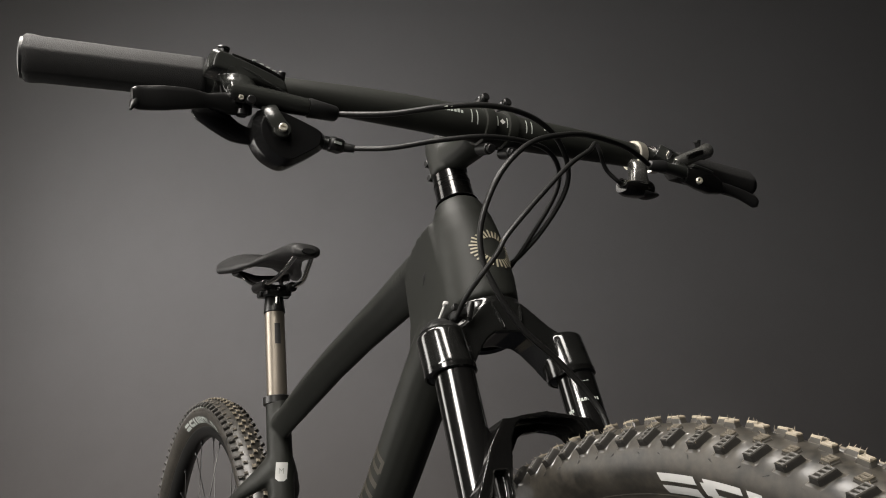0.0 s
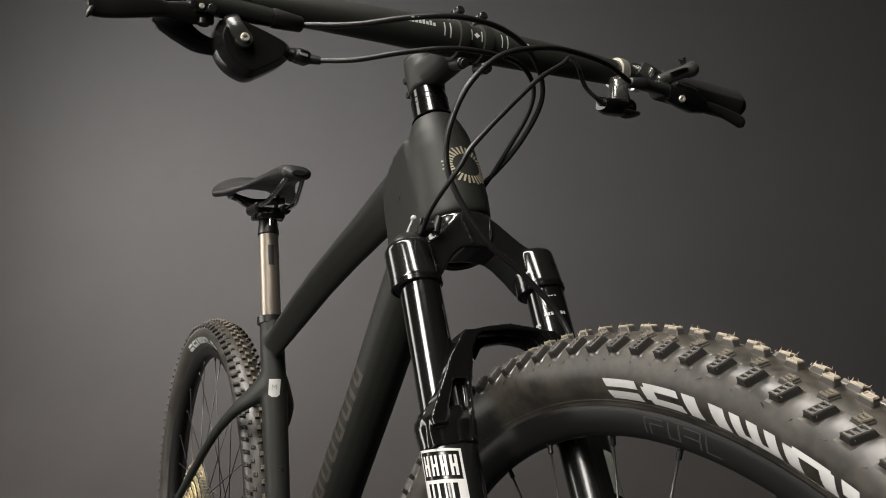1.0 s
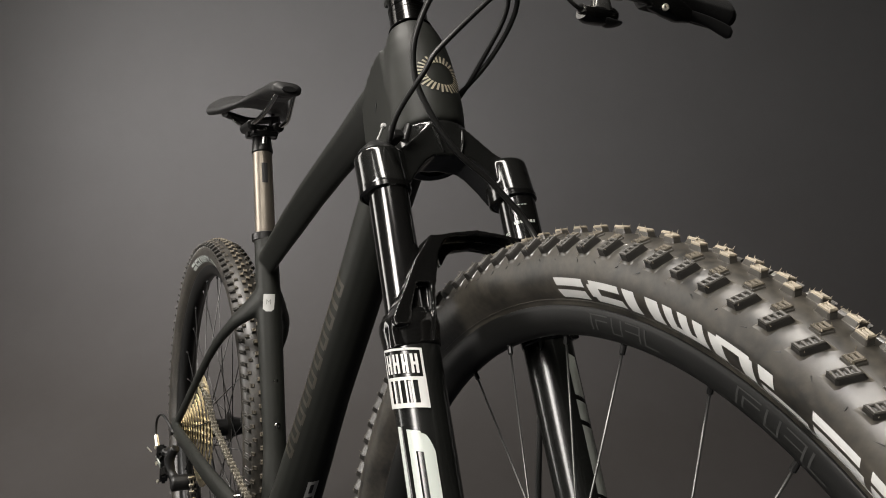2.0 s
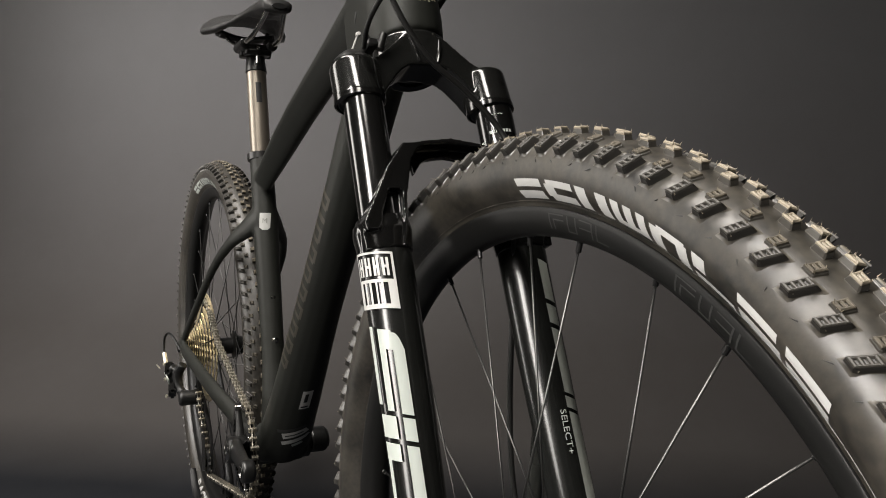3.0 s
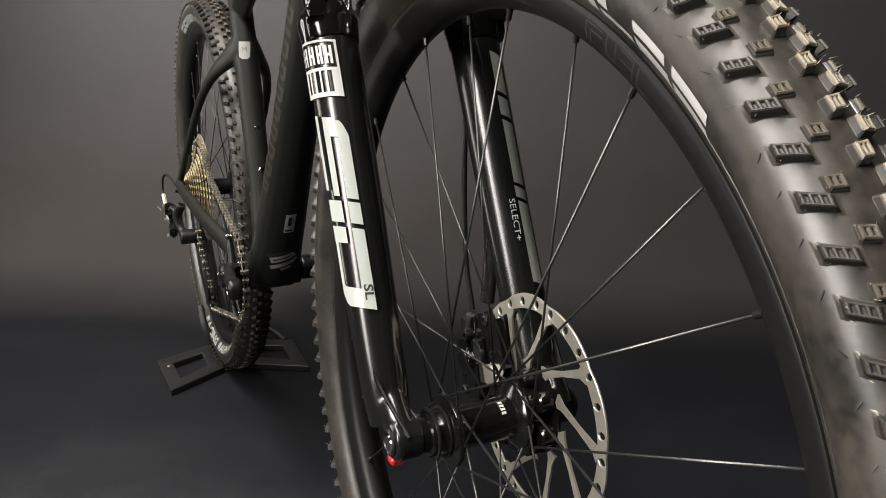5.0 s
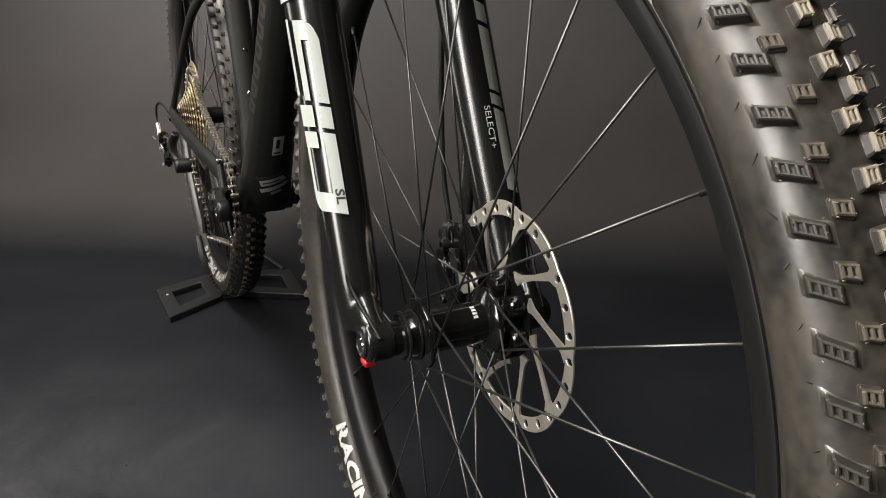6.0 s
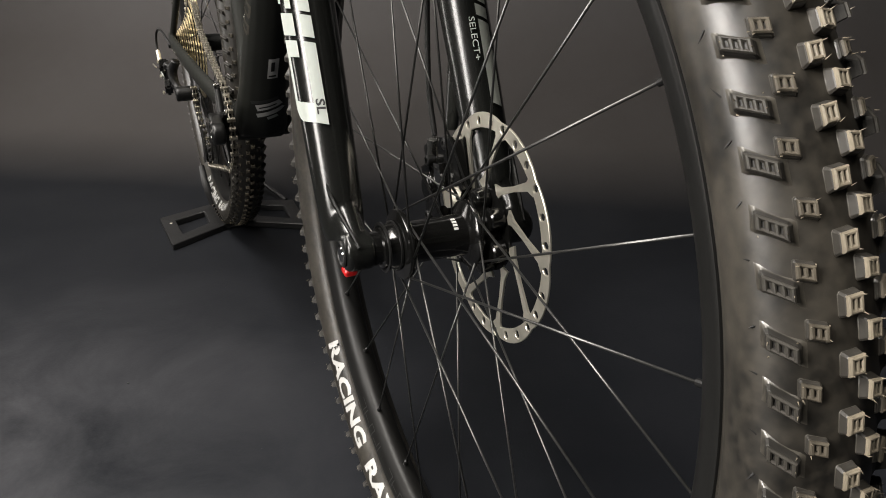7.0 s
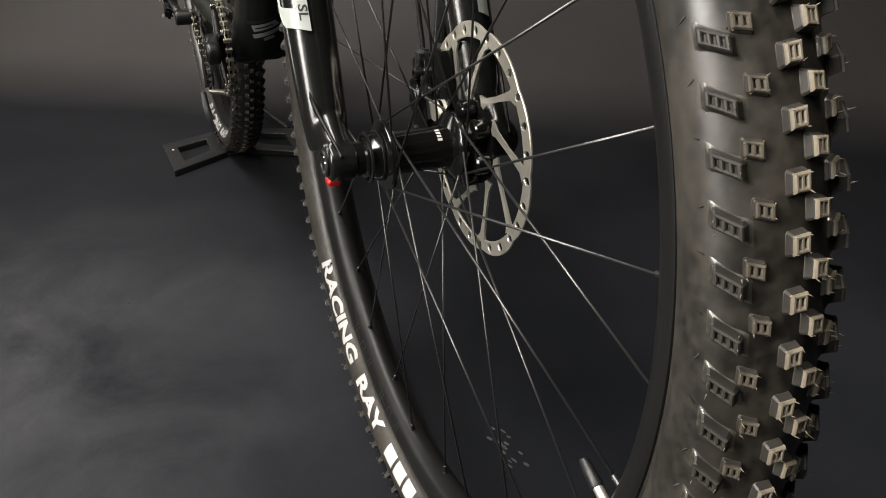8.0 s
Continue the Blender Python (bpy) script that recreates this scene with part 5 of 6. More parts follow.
        r = float(np.interp(abs(u), [0.0, 0.05, 0.12], [0.0163, 0.0162, 0.0149]))
        return c + V((r * math.cos(a), 0, r * math.sin(a)))
    for y, w, h in ((-0.033, 0.0006, 0.013), (-0.027, 0.0006, 0.015), (-0.0052, 0.0006, 0.010), (0.0052, 0.0006, 0.010), (0.027, 0.0006, 0.013), (0.033, 0.0006, 0.013)):
        part("bar_tick", bend(sheet(bmesh.new(), y - w, y + w, -h / 2, h / 2, 2, 8), on_bar), SILVER, bar, "pale bar mark" if w > 0.0007 else "", 60)
    bm = bmesh.new()
    vs = [bm.verts.new((x, y, 0)) for x, y in ((-0.003, 0), (0, -0.0028), (0.003, 0), (0, 0.0028))]
    bm.faces.new(vs)
    part("bar_diamond", bend(bm, on_bar), WHITE, bar, "", 60)
    for k in range(9):
        y = -0.072 + 0.0034 * k
        part("bar_print", bend(sheet(bmesh.new(), y, y + 0.0025, -0.0002, 0.0030 + (0.0015 if k in (5, 7) else 0), 2, 3), on_bar), SILVER, bar, "", 60)
    for k in range(3):
        y = 0.047 + 0.0038 * k
        part("bar_print", bend(sheet(bmesh.new(), y, y + 0.0026, -0.001, 0.0022, 2, 3), on_bar), SILVER, bar, "", 60)
    # grips: soft six-sided foam sleeves with end plugs
    for s in (-1, 1):
        p0, p1 = bar_at(s * (0.260 if s < 0 else 0.239)), bar_at(s * 0.374)
        p0 = p0 + V((0, 0, 0.002 if s < 0 else -0.001))
        d = (p1 - p0).normalized()
        bm = lathe(bmesh.new(), [(0.0146, 0.0), (0.0154, 0.001), (0.0157, 0.004), (0.0157, 0.06), (0.0160, 0.112), (0.0168, 0.121), (0.0164, 0.1245), (0.0150, 0.126)], p0, d, 72)
        for v in bm.verts:
            q = v.co - p0
            o = q - d * q.dot(d)
            turn = (math.degrees(math.atan2(o.z, o.x)) - 4) % 60 - 30
            v.co += o * 0.55 * (0.955 / math.cos(radians(turn)) - 1)
        part("grip", bm, FOAM, bar, "black foam grip")
        bm = lathe(bmesh.new(), [(0.0152, 0.0), (0.0150, 0.0022), (0.0110, 0.0034), (0.0, 0.0038)], p0 + d * 0.1255, d, 32)
        part("grip_plug", bm, PLASTIC, bar, "black bar end plug")
    return bar_at


bar_at = build_cockpit()


WEDGE = [(-0.2665, 0.9785), (-0.2665, 0.985), (-0.2640, 0.9945), (-0.2610, 0.9965), (-0.254, 0.9950), (-0.236, 0.9900), (-0.213, 0.9825), (-0.2055, 0.9785), (-0.2025, 0.9690), (-0.222, 0.9720), (-0.240, 0.9755), (-0.256, 0.9775)]


def shrink(line, k):
    """The outline drawn in towards its middle."""
    my, mz = sum(p[0] for p in line) / len(line), sum(p[1] for p in line) / len(line)
    return [(my + (y - my) * (0.6 + 0.4 * k), mz + (z - mz) * k) for y, z in line]


def build_brake(s, dx, dz, clamp):
    """Brake lever on the bar; s: -1 drive side."""
    def P(x, y, z):
        return V((x + dx, s * y, z + dz))
    bm = bmesh.new()
    # master cylinder body, clamp, lid
    wedge = WEDGE
    rings = [[bm.verts.new(P(x + (0.004 if s > 0 else 0), -y, z)) for y, z in shrink(wedge, k)] for x, k in ((0.8800, 0.78), (0.8835, 1.0), (0.8985, 1.0), (0.9045, 0.72))]
    for a, b in zip(rings, rings[1:]):
        for k in range(len(a)):
            bm.faces.new((a[k], a[(k + 1) % len(a)], b[(k + 1) % len(a)], b[k]))
    bm.faces.new(rings[0])
    bm.faces.new(rings[-1])
    tube(bm, [P(0.905, 0.252, 0.962), P(0.905, 0.225, 0.962), P(0.905, 0.190, 0.962)], [0.0085, 0.0085, 0.0072], [0.0085, 0.0085, 0.0072], n=10, seg=16, side=(0, 0, 1))
    tube(bm, [P(0.892, 0.243, 0.982), P(0.903, 0.243, 0.966)], [0.016, 0.012], [0.008, 0.008], n=6, seg=12, side=(0, 1, 0))
    body = part("brake_lever", blend(bm, 0.0011, 2), GLOSSGREY, bike, "glossy dark grey hydraulic brake lever")
    bm = bmesh.new()
    tube(bm, [P(0.889, 0.247, 0.9955), P(0.893, 0.228, 0.9905), P(0.897, 0.208, 0.9830)], [0.0070, 0.0070, 0.005], [0.0016, 0.0016, 0.0014], n=12, seg=12, side=(1, 0, 0), power=3)
    part("reservoir_lid", bm, GLOSS, body, "gloss black reservoir lid")
    for k, yy in enumerate((0.232, 0.226, 0.221, 0.216, 0.211)):
        bm = box(bmesh.new(), (0.0035, 0.0032, 0.0012), basis(P(0.8975, yy, 0.9935 - 0.3 * (0.232 - yy)), (1, 0, 0), (0.5, 0, 0.85)), 0.0003)
        part("lid_print", bm, SILVER, body, "", 0)
    bm = rod(bmesh.new(), P(0.889, 0.2535, 0.990), P(0.889, 0.2535, 1.0010), 0.0046, seg=6)
    lathe(bm, [(0.0, 0.0), (0.0050, 0.0), (0.0052, 0.0012), (0.0046, 0.0020), (0.0, 0.0020)], P(0.889, 0.2535, 1.0005), (0, 0, 1), 20)
    part("bleed_screw", bm, ALLOY, body, "black bleed screw")
    bm = rod(bmesh.new(), P(0.897, 0.210, 0.982), P(0.900, 0.210, 0.989), 0.0030, seg=10)
    part("lid_screw", bm, ALLOY, body)
    # bar clamp
    yc = clamp
    c = bar_at(s * yc)
    bm = lathe(bmesh.new(), [(0.0116, -0.005), (0.0145, -0.0045), (0.0148, 0.0), (0.0145, 0.0045), (0.0116, 0.005)], c, (0, 1, 0), 30, close=True)
    part("bar_clamp", bm, GLOSSGREY if s < 0 else CHROME, body, "polished bar clamp band" if s > 0 else "")
    rod(bm := bmesh.new(), P(0.884, yc, 0.972), P(0.892, yc, 0.960), 0.0042, seg=12)
    part("clamp_screw", bm, CHROME, body)
    # lever blade
    bm = bmesh.new()
    tube(bm, [P(0.902, 0.236, 0.957), P(0.905, 0.250, 0.953), P(0.909, 0.268, 0.950), P(0.912, 0.280, 0.9480), P(0.914, 0.298, 0.9440), P(0.914, 0.310, 0.9415), P(0.915, 0.3165, 0.9400), P(0.916, 0.3195, 0.9395)],
         [0.0095, 0.0085, 0.0054, 0.0076, 0.0088, 0.0086, 0.0080, 0.0064], [0.0050, 0.0042, 0.0032, 0.0026, 0.0026, 0.0026, 0.0024, 0.0016], n=40, seg=16, side=(0.1, 0, 1), power=3)
    tube(bm, [P(0.915, 0.3165, 0.9390), P(0.916, 0.3180, 0.9350), P(0.917, 0.3192, 0.9325), P(0.918, 0.3198, 0.9300)], [0.0032, 0.0028, 0.0020, 0.0010], [0.0022, 0.0020, 0.0018, 0.0010], n=12, seg=12, side=(0, 1, 0))
    part("lever_blade", bm, ALLOY, body, "black lever blade with a hooked tip")
    rod(bm := bmesh.new(), P(0.905, 0.241, 0.945), P(0.905, 0.241, 0.968), 0.0045, seg=14)
    part("pivot_pin", bm, ALLOY, body)
    rod(bm := bmesh.new(), P(0.912, 0.2375, 0.955), P(0.917, 0.2375, 0.955), 0.0034, seg=12)
    part("reach_screw", bm, ALLOY, body)
    # hose sleeve
    bm = lathe(bmesh.new(), [(0.0076, 0.0), (0.0078, 0.002), (0.0062, 0.023), (0.0050, 0.0245), (0.0030, 0.025)], P(0.905, 0.190, 0.962), P(0.905, 0.165, 0.9615) - P(0.905, 0.190, 0.962), 20)
    part("hose_sleeve", bm, PLASTIC, body, "black rubber hose sleeve")
    # pivot block with its bolt head, and the ridge of the reservoir
    bm = box(bmesh.new(), (0.012, 0.014, 0.013), basis(P(0.906, 0.243, 0.9560), (1, s * 0.2, 0), (0, 0, 1)), 0.003, seg=2)
    part("pivot_block", bm, GLOSS, body, "black lever pivot block")
    bm = lathe(bmesh.new(), [(0.0020, 0.0), (0.0020, 0.0012), (0.0017, 0.0015), (0.0009, 0.0015), (0.0008, 0.0006), (0, 0.0006)], P(0.9118, 0.2440, 0.9565), (1, s * 0.2, 0), 18)
    part("pivot_bolt", bm, STEEL, body, "steel pivot bolt")
    for k in range(3):
        y0 = 0.257 - 0.004 * k
        bm = tube(bmesh.new(), [P(0.9015, y0, 0.988 - 0.002 * k), P(0.9045, y0 - 0.022, 0.981 - 0.002 * k), P(0.9035, y0 - 0.042, 0.973 - 0.001 * k)], [0.0006, 0.0009, 0.0006], n=10, seg=6)
        part("body_ridge", bm, GLOSSGREY, body)
    return body


def build_far_brake():
    """The other brake lever, seen from its inner end: pale reservoir barrel, slim cylinder, pivot block."""
    bm = bmesh.new()
    tube(bm, [(0.898, 0.198, 0.996), (0.903, 0.208, 0.990), (0.908, 0.222, 0.983)], [0.0085, 0.0090, 0.0070], [0.0065, 0.0070, 0.0065], n=12, seg=16, side=(0, 0.3, 1), power=3)
    tube(bm, [(0.916, 0.186, 0.9730), (0.914, 0.208, 0.9730), (0.912, 0.236, 0.9730)], [0.0056, 0.0060, 0.0072], n=12, seg=18)
    tube(bm, [(0.909, 0.214, 0.984), (0.912, 0.222, 0.973)], [0.0070, 0.0060], n=6, seg=12)
    body = part("brake_lever", blend(bm, 0.0009, 2), GLOSSGREY, bike, "glossy dark grey hydraulic brake lever")
    d = V((0.0, 0.0540, 0.0242)).normalized()
    bm = lathe(bmesh.new(), [(0.0, -0.001), (0.0050, 0.0), (0.0064, 0.002), (0.0068, 0.046), (0.0082, 0.048), (0.0084, 0.056), (0.0078, 0.0575), (0.0, 0.058)], (0.910, 0.2110, 0.9815), d, 28)
    part("reservoir_barrel", bm, BARREL, body, "glossy grey metal reservoir barrel")
    rod(bm := bmesh.new(), V((0.908, 0.2525, 1.0050)), V((0.908, 0.2500, 1.0125)), 0.0030, seg=6)
    lathe(bm, [(0.0, 0.0), (0.0040, 0.0), (0.0040, 0.0018), (0.0, 0.0022)], (0.908, 0.2500, 1.0120), (0, -0.3, 1), 14)
    part("bleed_screw", bm, ALLOY, body, "black bleed screw")
    bm = tube(bmesh.new(), [(0.9185, 0.222, 0.9890), (0.9185, 0.235, 0.9945), (0.9170, 0.247, 0.9995)], [0.0016, 0.0022, 0.0016], [0.0016, 0.0018, 0.0012], n=8, seg=8)
    part("barrel_rib", bm, GLOSS, body)
    bm = lathe(bmesh.new(), [(0.0116, -0.005), (0.0145, -0.0045), (0.0148, 0.0), (0.0145, 0.0045), (0.0116, 0.005)], bar_at(0.205), (0, 1, 0), 30, close=True)
    part("bar_clamp", bm, CHROME, body, "polished bar clamp band")
    rod(bm := bmesh.new(), V((0.903, 0.205, 0.984)), V((0.912, 0.205, 0.994)), 0.0034, seg=12)
    part("clamp_screw", bm, CHROME, body, "steel clamp screw")
    # pivot block, its bolt and the cover plate above
    bm = tube(bmesh.new(), [(0.914, 0.221, 0.9700), (0.916, 0.238, 0.9680), (0.915, 0.256, 0.9660), (0.914, 0.273, 0.9640)], [0.0080, 0.0115, 0.0120, 0.0075], [0.0060, 0.0075, 0.0070, 0.0050], n=14, seg=18, side=(0, 0.1, 1), power=3.2)
    part("pivot_block", bm, GLOSS, body, "gloss black lever pivot block")
    bm = lathe(bmesh.new(), [(0.0036, -0.002), (0.0036, 0.0018), (0.0030, 0.0024), (0.0017, 0.0024), (0.0015, 0.0010), (0, 0.0010)], (0.9225, 0.2330, 0.9635), (0.93, -0.36, -0.05), 20)
    part("pivot_bolt", bm, STEEL, body, "pale steel pivot bolt")
    bm = tube(bmesh.new(), [(0.917, 0.228, 0.9800), (0.917, 0.245, 0.9780), (0.916, 0.259, 0.9775)], [0.0055, 0.0060, 0.0040], [0.0018, 0.0020, 0.0015], n=10, seg=10, side=(1, 0, 0), power=3)
    part("pivot_cover", bm, GLOSSGREY, body)
    bm = tube(bmesh.new(), [(0.913, 0.264, 0.9655), (0.912, 0.276, 0.9655), (0.912, 0.292, 0.9650), (0.912, 0.307, 0.9630), (0.9125, 0.322, 0.9595), (0.913, 0.332, 0.9565), (0.9135, 0.3365, 0.9550)],
              [0.0070, 0.0060, 0.0056, 0.0060, 0.0068, 0.0070, 0.0045], [0.0036, 0.0034, 0.0032, 0.0032, 0.0036, 0.0038, 0.0024], n=40, seg=18, side=(0.1, 0, 1), power=2.4)
    part("lever_blade", bm, PLASTIC, body, "black lever blade")
    bm = lathe(bmesh.new(), [(0.0062, 0.0), (0.0064, 0.002), (0.0052, 0.017), (0.0042, 0.0185), (0.0028, 0.019)], (0.9165, 0.1885, 0.9730), (-0.15, -1, -0.02), 20)
    part("hose_sleeve", bm, PLASTIC, body, "black rubber hose sleeve")


build_brake(-1, 0.0, 0.0, 0.250)
build_far_brake()


def build_shifter():
    # flat-faced pod with a chamfered lower rim, drawn out towards the cable
    line = [V((y, z, 0)) for y, z in ((-0.2290, 0.9520), (-0.2325, 0.941), (-0.2305, 0.929), (-0.2235, 0.9190), (-0.2140, 0.9135), (-0.2045, 0.9120), (-0.1940, 0.9175),
                                      (-0.1780, 0.9290), (-0.1750, 0.9355), (-0.1755, 0.9435), (-0.1890, 0.9490), (-0.2050, 0.9535), (-0.2190, 0.9565), (-0.2290, 0.9520))]
    line = spline(line, 57)[:-1]
    bm, rings = bmesh.new(), []
    for x, k in ((0.886, 0.90), (0.889, 0.99), (0.9035, 1.0), (0.9045, 0.985), (0.9118, 0.83), (0.9122, 0.80)):
        rings.append([bm.verts.new((x, -0.206 + (p.x + 0.206) * k, 0.934 + (p.y - 0.934) * k)) for p in line])
    for a, b in zip(rings, rings[1:]):
        for k in range(len(a)):
            bm.faces.new((a[k], a[(k + 1) % len(a)], b[(k + 1) % len(a)], b[k]))
    bm.faces.new(rings[0])
    bm.faces.new(rings[-1])
    pod = part("shifter", bm, POD, bike, "black plastic trigger shifter", 22)
    bm = tube(bmesh.new(), [(0.886, -0.224, 0.970), (0.905, -0.2225, 0.958), (0.9135, -0.2200, 0.9475), (0.9155, -0.2140, 0.938)], [0.0060, 0.0060, 0.0062, 0.0066], [0.0022, 0.0022, 0.0022, 0.0020], n=16, seg=12, side=(0, 1, 0.5), power=3)
    lathe(bm, [(0.0070, -0.003), (0.0070, 0.0012), (0.0062, 0.0020), (0.0, 0.0020)], (0.9150, -0.2130, 0.9372), (0.97, -0.1, 0.1), 24)
    part("clamp_strap", bm, GLOSSGREY, pod)
    bm = lathe(bmesh.new(), [(0.0034, -0.001), (0.0034, 0.0022), (0.0028, 0.0028), (0.0016, 0.0028), (0.0015, 0.001), (0, 0.001)], (0.9170, -0.2130, 0.9374), (0.97, -0.1, 0.1), 18)
    part("pod_bolt", bm, STEEL, pod, "steel shifter bolt")
    bm = tube(bmesh.new(), [(0.892, -0.228, 0.934), (0.893, -0.243, 0.936), (0.896, -0.257, 0.942), (0.897, -0.269, 0.947), (0.897, -0.2745, 0.9485)],
              [0.006, 0.008, 0.0095, 0.0085, 0.005], [0.004, 0.0045, 0.005, 0.0045, 0.003], n=22, seg=16, side=(0.2, 0, 1), power=2.6)
    part("thumb_paddle", bm, POD, pod, "black thumb paddle")
    bm = bmesh.new()
    rod(bm, (0.8955, -0.172, 0.9395), (0.9, -0.163, 0.9375), 0.0056, seg=12)
    box(bm, (0.011, 0.014, 0.011), basis((0.9, -0.1635, 0.9375), (0.9, 0.3, 0.0), (0, 0, 1)), 0.0022)
    rod(bm, (0.9, -0.157, 0.937), (0.903, -0.148, 0.9365), 0.0038, 0.0032, seg=12)
    part("cable_barrel", bm, PLASTIC, pod, "black cable barrel")
    part("barrel_mark", box(bmesh.new(), (0.001, 0.007, 0.002), basis((0.906, -0.1635, 0.9378), (0.95, 0.3, 0), (0, 0, 1))), SILVER, pod, "", 0)
    # remote under the other side of the bar
    bm = tube(bmesh.new(), [(0.898, 0.1475, 0.9505), (0.897, 0.156, 0.9500), (0.895, 0.172, 0.9515), (0.893, 0.187, 0.9545), (0.892, 0.194, 0.9570)], [0.0060, 0.0085, 0.0092, 0.0085, 0.0050], [0.0075, 0.0100, 0.0110, 0.0095, 0.0060], n=20, seg=20, side=(0, 0, 1), power=2.6)
    rem = part("fork_remote", bm, GLOSS, bike, "black fork lockout remote")
    bm = tube(bmesh.new(), [(0.8935, 0.1735, 0.9825), (0.8945, 0.1735, 0.9770), (0.8960, 0.1720, 0.9670), (0.8955, 0.1740, 0.9560)], [0.0105, 0.0095, 0.0088, 0.0110], [0.0050, 0.0080, 0.0085, 0.0085], n=18, seg=20, side=(0.35, 1, 0), power=3)
    part("remote_cover", bm, BARREL, rem, "glossy grey remote bracket")
    bm = tube(bmesh.new(), [(0.899, 0.172, 0.9465), (0.898, 0.185, 0.9455), (0.895, 0.197, 0.9480)], [0.0070, 0.0075, 0.0050], [0.0028, 0.0028, 0.0020], n=10, seg=12, side=(1, 0, 0.2), power=3)
    part("remote_paddle", bm, PLASTIC, rem)
    bm = lathe(bmesh.new(), [(0.0030, -0.002), (0.0046, -0.002), (0.0048, 0.003), (0.0042, 0.0042), (0.0026, 0.0042), (0.0026, 0.001), (0, 0.001)], (0.899, 0.1470, 0.9530), (0.75, -0.66, 0.05), 22)
    part("remote_port", bm, CHROME, rem, "steel cable port")
    bm = lathe(bmesh.new(), [(0.0116, -0.005), (0.0156, -0.0046), (0.0160, 0.0), (0.0156, 0.0046), (0.0116, 0.005)], bar_at(0.180), (0, 1, 0), 28, close=True)
    part("remote_clamp", bm, STEEL, rem, "bright metal clamp band")


build_shifter()


def build_cables():
    runs = {
        "rear_brake_hose": (0.0024, [(0.905, -0.168, 0.961), (0.930, -0.131, 0.961), (0.950, -0.091, 0.969), (0.960, -0.054, 0.974), (0.955, -0.010, 0.975), (0.945, 0.026, 0.965),
                                     (0.930, 0.051, 0.945), (0.915, 0.056, 0.922), (0.885, 0.049, 0.889), (0.856, 0.034, 0.862), (0.838, 0.018, 0.850)]),
        "shift_cable": (0.0022, [(0.902, -0.150, 0.9365), (0.925, -0.127, 0.935), (0.945, -0.093, 0.942), (0.955, -0.056, 0.949), (0.950, -0.012, 0.954), (0.940, 0.020, 0.954),
                                 (0.925, 0.044, 0.945), (0.915, 0.049, 0.927), (0.895, 0.045, 0.901), (0.855, 0.036, 0.859), (0.840, 0.020, 0.845)]),
        "front_brake_hose": (0.0025, [(0.9135, 0.171, 0.9727), (0.930, 0.125, 0.978), (0.945, 0.068, 0.975), (0.955, 0.027, 0.966), (0.960, -0.014, 0.950), (0.960, -0.043, 0.922),
                                      (0.955, -0.057, 0.889), (0.950, -0.058, 0.862), (0.950, -0.049, 0.835), (0.957, -0.023, 0.796), (0.960, 0.011, 0.771), (0.966, 0.040, 0.742),
                                      (0.976, 0.049, 0.715), (0.986, 0.046, 0.660), (0.989, 0.045, 0.600), (0.992, 0.043, 0.520), (1.006, 0.038, 0.462), (1.0225, 0.036, 0.424)]),
        "lockout_cable": (0.0021, [(0.900, 0.1465, 0.9532), (0.9035, 0.137, 0.9530), (0.901, 0.124, 0.9640), (0.912, 0.106, 0.977), (0.950, 0.066, 0.9665), (0.965, 0.045, 0.952), (0.975, 0.009, 0.927), (0.983, -0.051, 0.868),
                                   (0.980, -0.063, 0.848), (0.955, -0.072, 0.820), (0.927, -0.066, 0.803)]),
    }
    for name, (r, pts) in runs.items():
        part(name, hose(pts, r, 110), HOSE, bike, "black outer cable")
    # print on the brake hose
    for k in range(16):
        if k in (5, 6):
            continue
        y = -0.128 + 0.0036 * k
        x = float(np.interp(y, [-0.131, -0.091, -0.054], [0.930, 0.950, 0.960]))
        z = float(np.interp(y, [-0.131, -0.091, -0.054], [0.961, 0.969, 0.974]))
        part("hose_print", box(bmesh.new(), (0.0004, 0.0026, 0.0014), basis((x + 0.0024, y, z - 0.0002), (0.9, -0.42, 0), (0, 0, 1))), SILVER if k < 5 else GREYD, bike, "", 0)


build_cables()

# ---------------------------------------------------------------- drivetrain


def gear(bm, c, r, teeth, thick, y):
    out = []
    for k in range(teeth * 2):
        a = 2 * math.pi * k / (teeth * 2)
        rr = r + (0.0018 if k % 2 else -0.0018)
        out.append((rr * math.cos(a), rr * math.sin(a)))
    m = Matrix.Translation(c + V((0, y, 0))) @ Matrix.Rotation(radians(90), 4, "X")
    vs = [[bm.verts.new(m @ V((x, yy, z))) for x, yy in out] for z in (-thick / 2, thick / 2)]
    ins = [[bm.verts.new(m @ V((x * (r - 0.009) / r, yy * (r - 0.009) / r, z))) for x, yy in out] for z in (-thick / 2, thick / 2)]
    n = len(out)
    for i in range(n):
        j = (i + 1) % n
        bm.faces.new((vs[0][i], vs[0][j], vs[1][j], vs[1][i]))
        bm.faces.new((vs[1][i], vs[1][j], ins[1][j], ins[1][i]))
        bm.faces.new((vs[0][j], vs[0][i], ins[0][i], ins[0][j]))
        bm.faces.new((ins[0][j], ins[0][i], ins[1][i], ins[1][j]))
    return bm


